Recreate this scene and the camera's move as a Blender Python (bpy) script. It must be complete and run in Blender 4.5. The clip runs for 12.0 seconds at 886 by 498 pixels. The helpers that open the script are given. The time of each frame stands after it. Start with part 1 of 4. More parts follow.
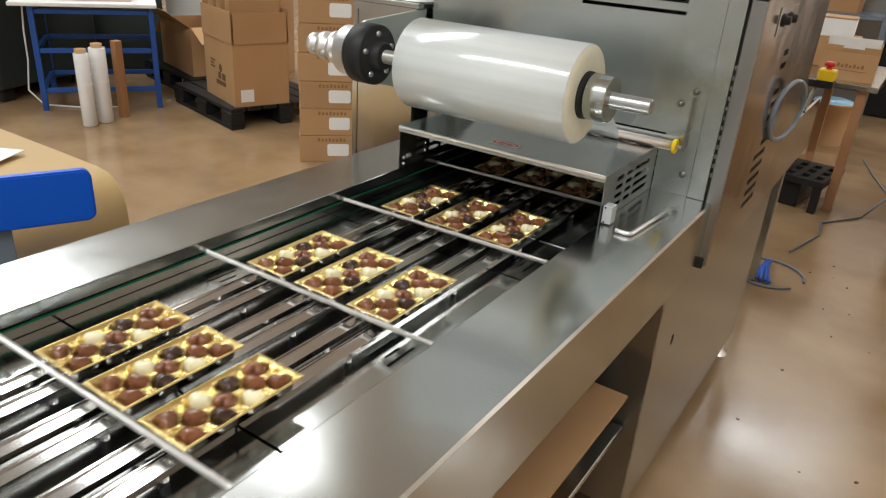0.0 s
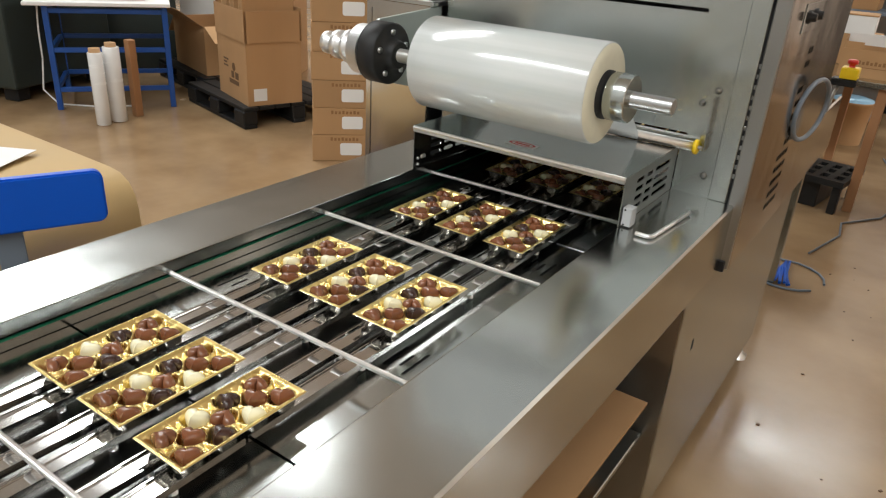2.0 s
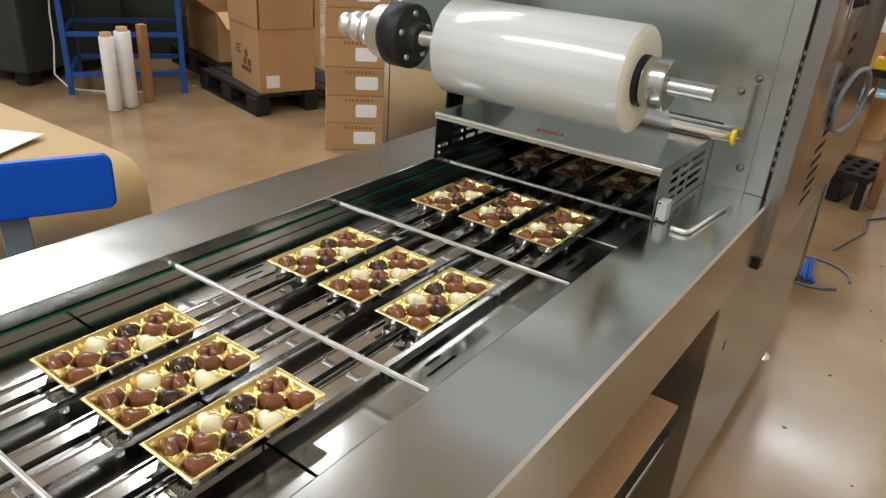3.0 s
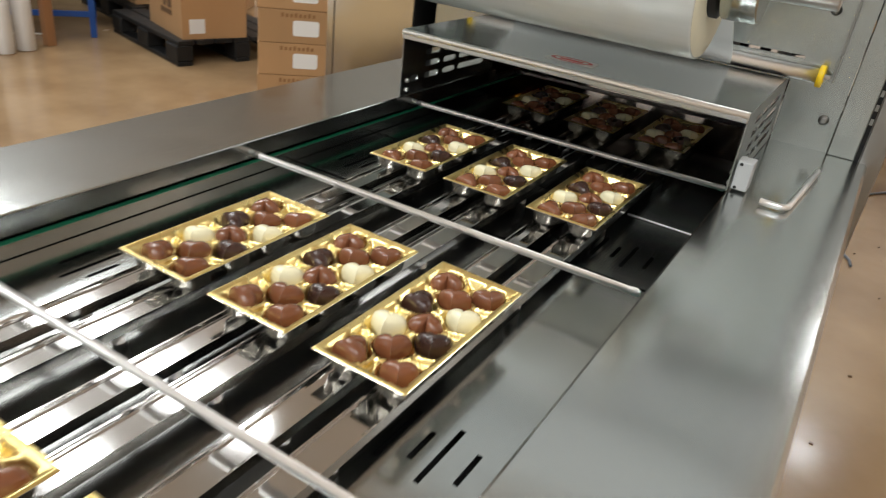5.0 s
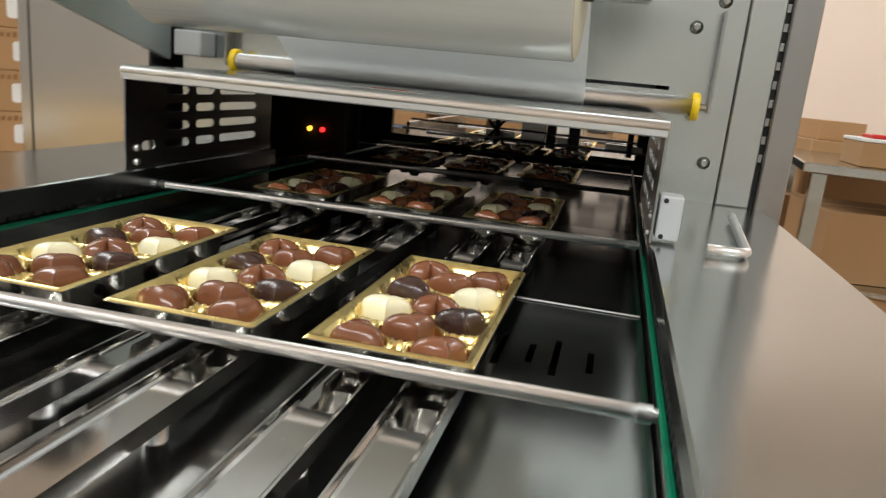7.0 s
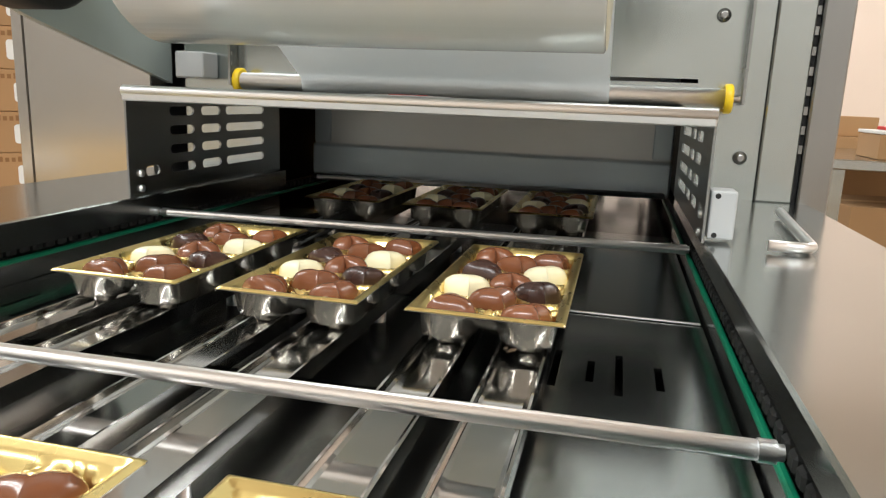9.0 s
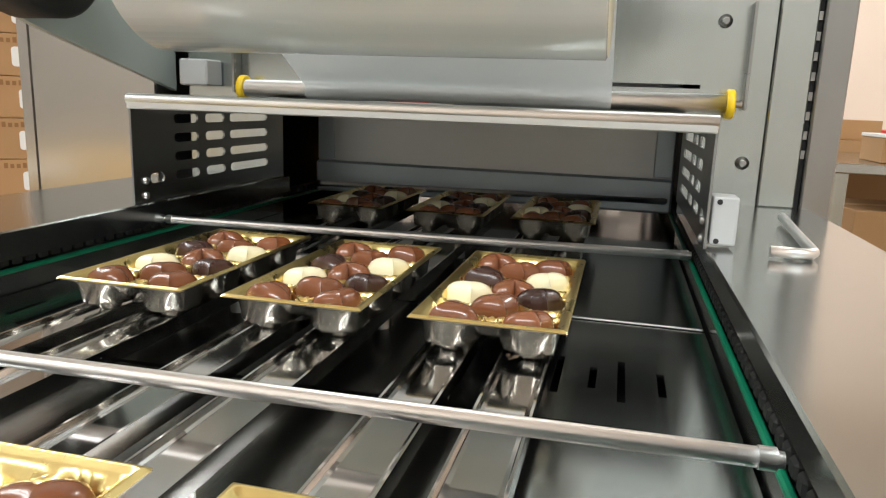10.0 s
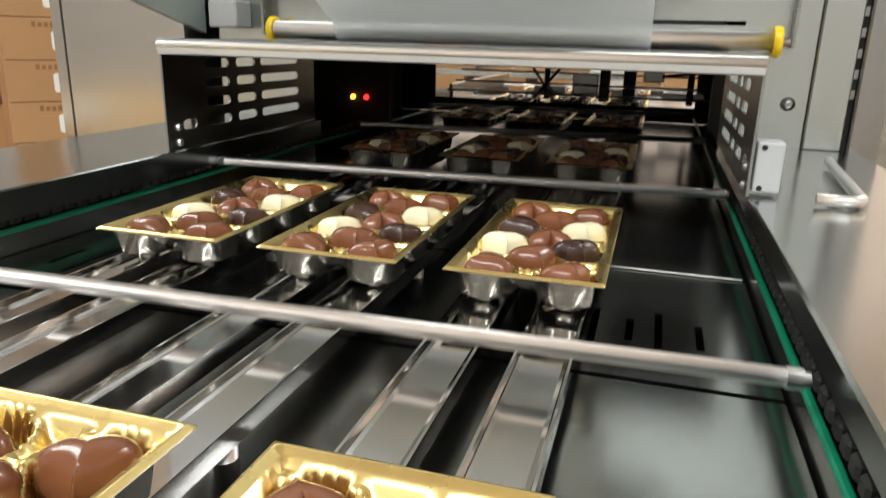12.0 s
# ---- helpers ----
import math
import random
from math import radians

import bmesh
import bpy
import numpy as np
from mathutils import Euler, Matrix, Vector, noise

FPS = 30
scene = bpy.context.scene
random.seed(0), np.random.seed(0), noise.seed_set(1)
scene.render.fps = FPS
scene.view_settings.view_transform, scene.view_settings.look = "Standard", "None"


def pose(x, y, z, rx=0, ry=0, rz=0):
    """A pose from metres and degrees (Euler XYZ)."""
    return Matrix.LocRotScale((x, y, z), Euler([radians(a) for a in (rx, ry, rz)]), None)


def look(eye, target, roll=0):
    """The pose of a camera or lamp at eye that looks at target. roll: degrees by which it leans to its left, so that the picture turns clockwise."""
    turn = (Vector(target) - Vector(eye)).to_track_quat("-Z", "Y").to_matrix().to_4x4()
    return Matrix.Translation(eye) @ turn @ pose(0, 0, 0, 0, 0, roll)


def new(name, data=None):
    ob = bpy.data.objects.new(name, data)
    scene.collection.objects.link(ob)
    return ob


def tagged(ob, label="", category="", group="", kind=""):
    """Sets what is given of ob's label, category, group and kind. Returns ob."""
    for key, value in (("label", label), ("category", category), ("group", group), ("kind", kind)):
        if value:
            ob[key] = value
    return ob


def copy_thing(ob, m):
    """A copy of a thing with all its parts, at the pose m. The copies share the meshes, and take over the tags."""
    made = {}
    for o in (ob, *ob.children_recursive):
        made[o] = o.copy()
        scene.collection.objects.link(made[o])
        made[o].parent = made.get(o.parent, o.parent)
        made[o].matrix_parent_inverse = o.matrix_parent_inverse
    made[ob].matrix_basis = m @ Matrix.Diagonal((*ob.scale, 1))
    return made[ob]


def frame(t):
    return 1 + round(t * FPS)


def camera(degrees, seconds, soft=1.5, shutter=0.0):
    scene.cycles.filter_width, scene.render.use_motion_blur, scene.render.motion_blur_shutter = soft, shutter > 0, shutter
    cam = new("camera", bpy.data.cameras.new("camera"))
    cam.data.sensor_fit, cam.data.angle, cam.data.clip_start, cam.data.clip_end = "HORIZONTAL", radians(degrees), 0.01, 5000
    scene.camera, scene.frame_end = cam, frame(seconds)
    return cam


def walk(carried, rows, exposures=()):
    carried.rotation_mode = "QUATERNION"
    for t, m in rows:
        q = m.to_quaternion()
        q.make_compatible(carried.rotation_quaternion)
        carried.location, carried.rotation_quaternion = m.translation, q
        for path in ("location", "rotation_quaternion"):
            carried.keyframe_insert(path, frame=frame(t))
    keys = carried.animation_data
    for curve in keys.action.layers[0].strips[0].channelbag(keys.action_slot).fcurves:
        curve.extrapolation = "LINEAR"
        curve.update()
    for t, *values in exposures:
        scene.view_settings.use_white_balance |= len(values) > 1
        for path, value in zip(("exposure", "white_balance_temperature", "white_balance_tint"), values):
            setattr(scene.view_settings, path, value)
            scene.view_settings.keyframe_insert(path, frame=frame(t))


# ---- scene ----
# World: x across the conveyor, y along its travel, z up; floor at 0, rail tops at 0.80.
cam = camera(64.0, 12.0, 1.2, 0.5)
ROWS = [
    (0, (0.702, -1.261, 1.320), (-0.283, 0.267, 0.488), 4.0),
    (0.5, (0.701, -1.258, 1.322), (-0.285, 0.268, 0.486), 4.0),
    (1, (0.701, -1.264, 1.320), (-0.291, 0.265, 0.497), 4.0),
    (1.5, (0.695, -1.26, 1.320), (-0.306, 0.263, 0.497), 3.8),
    (2, (0.68, -1.24, 1.315), (-0.332, 0.268, 0.477), 3.7),
    (2.5, (0.659, -1.228, 1.309), (-0.373, 0.267, 0.473), 3.7),
    (4.5, (0.435, -1.004, 1.158), (-0.485, 0.476, 0.177), 6.9),
    (5, (0.358, -0.895, 1.102), (-0.503, 0.658, 0.181), 7.3),
    (5.5, (0.295, -0.807, 1.027), (-0.453, 0.861, 0.216), 8.2),
    (6, (0.25, -0.731, 0.973), (-0.438, 1.021, 0.297), 7.3),
    (6.5, (0.235, -0.663, 0.935), (-0.357, 1.152, 0.340), 6.6),
    (7, (0.21, -0.599, 0.917), (-0.216, 1.298, 0.447), 5.6),
    (7.5, (0.187, -0.568, 0.899), (-0.161, 1.354, 0.469), 3.5),
    (9.5, (0.181, -0.559, 0.901), (-0.292, 1.34, 0.490), 2.1),
    (10, (0.182, -0.561, 0.902), (-0.282, 1.342, 0.497), 2.1),
    (10.5, (0.181, -0.561, 0.901), (-0.272, 1.345, 0.499), 2.1),
    (11, (0.182, -0.561, 0.900), (-0.288, 1.339, 0.488), 2.0),
    (11.5, (0.18, -0.562, 0.901), (-0.314, 1.327, 0.469), 2.0),
    (12, (0.178, -0.556, 0.907), (-0.354, 1.285, 0.335), 1.5),
]
walk(cam, [(t, look(eye, aim, roll)) for t, eye, aim, roll in ROWS],
     [(0.0, -0.62), (2.7, -0.62), (4.5, -0.55), (5.5, -0.55), (6.5, -0.46), (7.5, -0.3), (9.5, -0.06), (12.0, -0.08)])

# ---------------------------------------------------------------- light
world = bpy.data.worlds.new("hall_world")
scene.world = world
world.use_nodes = True
world.node_tree.nodes["Background"].inputs["Color"].default_value = (1.0, 1.0, 1.0, 1)
world.node_tree.nodes["Background"].inputs["Strength"].default_value = 0.02
# The short last line is an added fill that brightens the cream walls.
LAMP_LINES = ((-4.8, 1.38, 7.9, 280.0), (-9.4, -3.2, 2.6, 195.0), (-9.4, -3.6, 1.4, 175.0), (-4.4, 3.6, -3.2, 470.0), (3.5, 4.8, 5.2, 130.0))  # from x, to x, y, watts
LAMP_Z = 5.0

# ---------------------------------------------------------------- helpers
def tint(c):
    return (c[0], c[1], c[2], 1.0)


def mat(name, color, rough=0.5, metal=0.0, vary=0.12, scale=8.0, bump=0.05, bump_scale=60.0, stretch=(1, 1, 1),
        rough_vary=0.1, coat=0.0, transmission=0.0, alpha=1.0, color2=None, emit=None, ior=1.5, spec=0.5, per_object=0.0, wave=0.0):
    m = bpy.data.materials.new(name)
    m.use_nodes = True
    nt = m.node_tree
    n, l = nt.nodes, nt.links
    b = n["Principled BSDF"]
    b.inputs["Metallic"].default_value = metal
    b.inputs["IOR"].default_value = ior
    b.inputs["Specular IOR Level"].default_value = spec
    b.inputs["Coat Weight"].default_value = coat
    b.inputs["Coat Roughness"].default_value = 0.12
    b.inputs["Transmission Weight"].default_value = transmission
    b.inputs["Alpha"].default_value = alpha
    tc = n.new("ShaderNodeTexCoord")
    mp = n.new("ShaderNodeMapping")
    mp.inputs["Scale"].default_value = stretch
    l.new(tc.outputs["Object"], mp.inputs["Vector"])
    big = n.new("ShaderNodeTexNoise")
    big.inputs["Scale"].default_value = scale
    big.inputs["Detail"].default_value = 5
    l.new(mp.outputs["Vector"], big.inputs["Vector"])
    fine = n.new("ShaderNodeTexNoise")
    fine.inputs["Scale"].default_value = bump_scale
    fine.inputs["Detail"].default_value = 3
    l.new(mp.outputs["Vector"], fine.inputs["Vector"])
    ramp = n.new("ShaderNodeMix")
    ramp.data_type = "RGBA"
    dark = tuple(v * (1 - vary) for v in color)
    ramp.inputs["A"].default_value = tint(dark)
    ramp.inputs["B"].default_value = tint(color2 or tuple(min(1, v * (1 + vary)) for v in color))
    l.new(big.outputs["Fac"], ramp.inputs["Factor"])
    out = ramp.outputs["Result"]
    if per_object:
        oi = n.new("ShaderNodeObjectInfo")
        hsv = n.new("ShaderNodeHueSaturation")
        mr = n.new("ShaderNodeMapRange")
        mr.inputs["To Min"].default_value, mr.inputs["To Max"].default_value = 1 - per_object, 1 + per_object
        l.new(oi.outputs["Random"], mr.inputs["Value"])
        l.new(mr.outputs["Result"], hsv.inputs["Value"])
        l.new(out, hsv.inputs["Color"])
        out = hsv.outputs["Color"]
    l.new(out, b.inputs["Base Color"])
    rr = n.new("ShaderNodeMapRange")
    rr.inputs["To Min"].default_value = max(0.02, rough - rough_vary)
    rr.inputs["To Max"].default_value = min(1.0, rough + rough_vary)
    l.new(big.outputs["Fac"], rr.inputs["Value"])
    l.new(rr.outputs["Result"], b.inputs["Roughness"])
    if bump:
        bp = n.new("ShaderNodeBump")
        bp.inputs["Strength"].default_value = bump
        bp.inputs["Distance"].default_value = 0.002
        l.new(fine.outputs["Fac"], bp.inputs["Height"])
        if wave:
            lazy = n.new("ShaderNodeTexNoise")
            lazy.inputs["Scale"].default_value = 4.5
            lazy.inputs["Detail"].default_value = 2
            l.new(tc.outputs["Object"], lazy.inputs["Vector"])
            wb = n.new("ShaderNodeBump")
            wb.inputs["Strength"].default_value = wave
            wb.inputs["Distance"].default_value = 0.02
            l.new(lazy.outputs["Fac"], wb.inputs["Height"])
            l.new(wb.outputs["Normal"], bp.inputs["Normal"])
        l.new(bp.outputs["Normal"], b.inputs["Normal"])
    if emit:
        b.inputs["Emission Color"].default_value = tint(emit[:3])
        b.inputs["Emission Strength"].default_value = emit[3]
    return m


def finish(bm, smooth=False):
    bmesh.ops.recalc_face_normals(bm, faces=bm.faces)
    if smooth:
        for f in bm.faces:
            f.smooth = True
    return bm


def mesh_of(name, bm, material):
    me = bpy.data.meshes.new(name)
    bm.to_mesh(me)
    bm.free()
    for m in (material if isinstance(material, (list, tuple)) else [material]):
        me.materials.append(m)
    return me


def part(name, bm, material, parent=None, label=""):
    ob = new(name, mesh_of(name, bm, material))
    ob.parent = parent
    if label:
        ob["label"] = label
    return ob


def thing(name, label, category, group="", kind="", at=(0, 0, 0), rz=0):
    ob = new(name)
    ob.matrix_basis = pose(*at, 0, 0, rz)
    ob.empty_display_size = 0.05
    return tagged(ob, label, category, group, kind)


def box(bm, x0, x1, y0, y1, z0, z1, bevel=0.0, seg=1, m=None):
    r = bmesh.ops.create_cube(bm, size=1.0, matrix=Matrix.Translation(((x0 + x1) / 2, (y0 + y1) / 2, (z0 + z1) / 2)) @ Matrix.Diagonal((x1 - x0, y1 - y0, z1 - z0, 1)))
    vs = r["verts"]
    if bevel:
        es = list({e for v in vs for e in v.link_edges})
        g = bmesh.ops.bevel(bm, geom=es, offset=bevel, segments=seg, affect="EDGES", profile=0.5)
        vs = g["verts"]
    if m is not None:
        bmesh.ops.transform(bm, matrix=m, verts=list(vs))
    return bm


def tube(bm, pts, r, seg=12, cap=True, radii=None):
    """A round bar along points."""
    pts = [Vector(p) for p in pts]
    rings = []
    up = None
    for i, p in enumerate(pts):
        d = (pts[min(i + 1, len(pts) - 1)] - pts[max(i - 1, 0)]).normalized()
        if up is None:
            up = Vector((0, 0, 1)) if abs(d.z) < 0.9 else Vector((1, 0, 0))
        side = d.cross(up).normalized()
        up = side.cross(d).normalized()
        rr = radii[i] if radii else r
        rings.append([bm.verts.new(p + (side * math.cos(a) + up * math.sin(a)) * rr) for a in (2 * math.pi * k / seg for k in range(seg))])
    for a, b in zip(rings, rings[1:]):
        for k in range(seg):
            f = bm.faces.new((a[k], a[(k + 1) % seg], b[(k + 1) % seg], b[k]))
            f.smooth = True
    if cap:
        bm.faces.new(rings[0])
        bm.faces.new(rings[-1])
    return bm


def lathe(bm, axis_from, axis_dir, profile, seg=32):
    """profile: (distance along the axis, radius) pairs."""
    o, d = Vector(axis_from), Vector(axis_dir).normalized()
    a = d.orthogonal().normalized()
    b = d.cross(a)
    rings = []
    for s, r in profile:
        rings.append([bm.verts.new(o + d * s + (a * math.cos(t) + b * math.sin(t)) * max(r, 1e-5)) for t in (2 * math.pi * k / seg for k in range(seg))])
    for i, (p, q) in enumerate(zip(rings, rings[1:])):
        flat = abs(profile[i][0] - profile[i + 1][0]) < 1e-6
        for k in range(seg):
            f = bm.faces.new((p[k], p[(k + 1) % seg], q[(k + 1) % seg], q[k]))
            f.smooth = not flat
    bm.faces.new(rings[0])
    bm.faces.new(rings[-1])
    return bm


def holed(bm, u0, u1, v0, v1, holes, t0, t1, to):
    """A plate from (u0, v0) to (u1, v1) with rectangular holes, from t0 to t1 thick; to(u, v, t) gives the place."""
    us = sorted({u0, u1, *[h[0] for h in holes], *[h[1] for h in holes]})
    vs = sorted({v0, v1, *[h[2] for h in holes], *[h[3] for h in holes]})
    us = [u for u in us if u0 <= u <= u1]
    vs = [v for v in vs if v0 <= v <= v1]

    def solid(i, j):
        if not (0 <= i < len(us) - 1 and 0 <= j < len(vs) - 1):
            return False
        cu, cv = (us[i] + us[i + 1]) / 2, (vs[j] + vs[j + 1]) / 2
        return not any(h[0] < cu < h[1] and h[2] < cv < h[3] for h in holes)
    cache = {}

    def vert(i, j, k):
        if (i, j, k) not in cache:
            cache[i, j, k] = bm.verts.new(to(us[i], vs[j], (t0, t1)[k]))
        return cache[i, j, k]
    for i in range(len(us) - 1):
        for j in range(len(vs) - 1):
            if not solid(i, j):
                continue
            for k in (0, 1):
                bm.faces.new((vert(i, j, k), vert(i + 1, j, k), vert(i + 1, j + 1, k), vert(i, j + 1, k)))
            for di, dj, a, b in ((-1, 0, (i, j), (i, j + 1)), (1, 0, (i + 1, j), (i + 1, j + 1)), (0, -1, (i, j), (i + 1, j)), (0, 1, (i, j + 1), (i + 1, j + 1))):
                if not solid(i + di, j + dj):
                    bm.faces.new((vert(*a, 0), vert(*b, 0), vert(*b, 1), vert(*a, 1)))
    return finish(bm)


def slotted(bm, u0, u1, v0, v1, slots, t0, t1, to, n=5):
    """A plate with round-ended slots (u from, u to, v from, v to) along u."""
    loops = [[(u0, v0), (u1, v0), (u1, v1), (u0, v1)]]
    for a, b, c, d in slots:
        r, m = min(d - c, b - a) / 2, (c + d) / 2
        loops.append([(b - r + r * math.sin(x), m - r * math.cos(x)) for x in (math.pi * k / n for k in range(n + 1))]
                     + [(a + r - r * math.sin(x), m + r * math.cos(x)) for x in (math.pi * k / n for k in range(n + 1))])
    near, far, edges, twin = [], [], [], {}
    for lp in loops:
        p = [bm.verts.new(to(u, v, t0)) for u, v in lp]
        q = [bm.verts.new(to(u, v, t1)) for u, v in lp]
        twin.update(zip(p, q))
        edges += [bm.edges.new((p[k], p[(k + 1) % len(p)])) for k in range(len(p))]
        near.append(p)
        far.append(q)
    filled = bmesh.ops.triangle_fill(bm, use_beauty=True, use_dissolve=False, edges=edges)
    for f in [g for g in filled["geom"] if isinstance(g, bmesh.types.BMFace)]:
        bm.faces.new([twin[v] for v in f.verts])
    for p, q in zip(near, far):
        for k in range(len(p)):
            bm.faces.new((p[k], p[(k + 1) % len(p)], q[(k + 1) % len(p)], q[k]))
    return finish(bm)


def prism(bm, outline, t0, t1, to):
    """A plate of that outline; to(u, v, t) gives the place."""
    a = [bm.verts.new(to(u, v, t0)) for u, v in outline]
    b = [bm.verts.new(to(u, v, t1)) for u, v in outline]
    bm.faces.new(a)
    bm.faces.new(b)
    for k in range(len(a)):
        bm.faces.new((a[k], a[(k + 1) % len(a)], b[(k + 1) % len(a)], b[k]))
    return finish(bm)


def XY(u, v, t):
    return (u, v, t)


def YZ(u, v, t):
    return (t, u, v)


def XZ(u, v, t):
    return (u, t, v)


def B():
    return bmesh.new()


def rounded(x0, x1, y0, y1, r, n=6):
    out = []
    for cx, cy, a0 in ((x1 - r, y1 - r, 0), (x0 + r, y1 - r, 90), (x0 + r, y0 + r, 180), (x1 - r, y0 + r, 270)):
        for k in range(n + 1):
            a = radians(a0 + 90 * k / n)
            out.append((cx + r * math.cos(a), cy + r * math.sin(a)))
    return out

# ---------------------------------------------------------------- materials
STEEL = mat("brushed_steel", (0.52, 0.535, 0.52), 0.17, 1.0, 0.09, 3.0, 0.025, 90, (1, 0.12, 1), 0.06, wave=0.13)
STEEL_X = mat("brushed_steel_plate", (0.47, 0.50, 0.485), 0.24, 1.0, 0.1, 2.5, 0.03, 120, (1, 1, 0.1), 0.09, wave=0.16)
POLISHED = mat("polished_steel", (0.60, 0.59, 0.575), 0.085, 1.0, 0.06, 6.0, 0.012, 80, (1, 0.1, 1), 0.04)
CHROME = mat("bright_bar_steel", (0.88, 0.89, 0.89), 0.33, 1.0, 0.04, 20.0, 0.01, 300, (1, 1, 1), 0.05)
SMOOTH = mat("smooth_steel_door", (0.51, 0.48, 0.44), 0.16, 1.0, 0.05, 2.5, 0.02, 90, (1, 1, 0.1), 0.04, wave=0.12)
SATIN = mat("satin_turned_steel", (0.5, 0.51, 0.51), 0.33, 1.0, 0.06, 20.0, 0.03, 200, (1, 1, 1), 0.05)
# Darker copy of the brushed steel, with shade put into its colour.
DARK_STEEL = mat("shaded_steel", (0.33, 0.33, 0.32), 0.3, 1.0, 0.12, 3.0, 0.04, 80, (1, 0.2, 1), 0.08)
BED = mat("bed_sheet_steel", (0.47, 0.49, 0.48), 0.17, 1.0, 0.08, 3.0, 0.02, 90, (1, 0.15, 1), 0.06, wave=0.1)
# Bed steel again, darkened for the shade under the guide strips.
BED_MID = mat("shaded_bed_steel", (0.22, 0.22, 0.21), 0.25, 1.0, 0.25, 5.0, 0.03, 90, (1, 0.15, 1), 0.08)
GATE_MAT = mat("blasted_grey_metal", (0.62, 0.62, 0.60), 0.42, 0.6, 0.08, 4.0, 0.03, 90)
GATE_EDGE = mat("blue_grey_gate_edge", (0.50, 0.57, 0.60), 0.4, 0.5, 0.06, 6.0, 0.02, 90)
# Darker base colour than the other brushed steel.
CHEEK = mat("darker_hood_steel", (0.33, 0.335, 0.325), 0.27, 1.0, 0.1, 3.0, 0.03, 100, (1, 0.2, 1), 0.07)
HOUSING = mat("dull_housing_steel", (0.27, 0.275, 0.27), 0.5, 1.0, 0.08, 3.0, 0.03, 100, (1, 1, 0.2), 0.06)
# Steel made near-black so that tunnel and hood look shaded inside.
DARK_INSIDE = mat("shaded_inner_steel", (0.075, 0.073, 0.07), 0.16, 1.0, 0.2, 5.0, 0.02, 80, (1, 1, 1), 0.06)
ROLLER = mat("ground_roller_steel", (0.90, 0.91, 0.91), 0.36, 1.0, 0.04, 8.0, 0.0, 90, (1, 1, 1), 0.03)
LIP = mat("folded_steel_edge", (0.74, 0.76, 0.76), 0.3, 1.0, 0.05, 6.0, 0.01, 90, (0.1, 1, 1), 0.05)
BLACK = mat("black_plastic", (0.014, 0.014, 0.014), 0.5, 0.0, 0.3, 12.0, 0.06, 200, spec=0.3)
# Black put into the colour where cavities lie in shade.
BLACK_MATT = mat("black_cavity_shade", (0.01, 0.01, 0.01), 0.75, 0.0, 0.3, 12.0, 0.03, 100)
CHAIN = mat("black_chain_steel", (0.012, 0.012, 0.011), 0.6, 0.0, 0.3, 40.0, 0.1, 300, spec=0.3)
GREEN = mat("green_guide_plastic", (0.0, 0.17, 0.085), 0.4, 0.0, 0.15, 20.0, 0.03, 200)
YELLOW = mat("yellow_plastic", (0.85, 0.58, 0.01), 0.4, 0.0, 0.1, 30.0, 0.03, 200)
RED = mat("red_plastic", (0.6, 0.02, 0.015), 0.35, 0.0, 0.1, 30.0, 0.03, 200)
WHITE = mat("white_plastic", (0.78, 0.78, 0.76), 0.4, 0.0, 0.05, 20.0, 0.03, 200)
PAPER = mat("white_paper", (0.8, 0.8, 0.78), 0.8, 0.0, 0.04, 10.0, 0.05, 120)
GREY_PLASTIC = mat("pale_grey_plastic", (0.42, 0.43, 0.43), 0.45, 0.0, 0.06, 20.0, 0.03, 200)
GREY_PAINT = mat("slate_grey_paint", (0.16, 0.2, 0.25), 0.45, 0.0, 0.1, 6.0, 0.04, 150)
BLUE = mat("blue_chair_plastic", (0.0, 0.095, 0.60), 0.38, 0.0, 0.06, 8.0, 0.05, 260)
BLUE_PAINT = mat("blue_frame_paint", (0.01, 0.07, 0.3), 0.4, 0.0, 0.2, 10.0, 0.04, 100)
BLUE_TIE = mat("bright_blue_cable", (0.0, 0.1, 0.55), 0.4, 0.0, 0.1, 10.0, 0.04, 100)
GREEN_PAINT = mat("dark_green_machine_paint", (0.022, 0.032, 0.028), 0.5, 0.0, 0.25, 3.0, 0.05, 60)
CARD = mat("corrugated_cardboard", (0.43, 0.25, 0.115), 0.82, 0.0, 0.12, 5.0, 0.12, 90, (1, 1, 0.25), 0.06, per_object=0.08)
CARD_EDGE = mat("cardboard_cut_edge", (0.55, 0.36, 0.19), 0.85, 0.0, 0.12, 40.0, 0.2, 200)
KRAFT = mat("kraft_paper", (0.5, 0.34, 0.15), 0.6, 0.0, 0.08, 4.0, 0.15, 14)
PRINT = mat("dark_brown_print", (0.13, 0.07, 0.03), 0.8, 0.0, 0.1, 30.0, 0.0)
PRINT_FADED = mat("faded_brown_print", (0.27, 0.135, 0.05), 0.8, 0.0, 0.1, 30.0, 0.0)
TAPE = mat("brown_wood_post", (0.36, 0.18, 0.08), 0.55, 0.0, 0.2, 8.0, 0.1, 90, (1, 1, 0.1))
FILM_WHITE = mat("white_stretch_film", (0.8, 0.8, 0.79), 0.25, 0.0, 0.04, 8.0, 0.04, 40, (1, 1, 4), coat=0.4)
# Pale and grey bands in the colour imitate reflections along the reel.
FILM = mat("clear_film_roll", (0.50, 0.57, 0.54), 0.2, 0.0, 0.0, 13.0, 0.14, 30, (0.02, 3, 3), 0.12, coat=1.0, spec=1.0, color2=(1.0, 1.0, 1.0))
FILM_EDGE = mat("film_roll_end", (0.78, 0.76, 0.6), 0.4, 0.0, 0.06, 60.0, 0.06, 300)
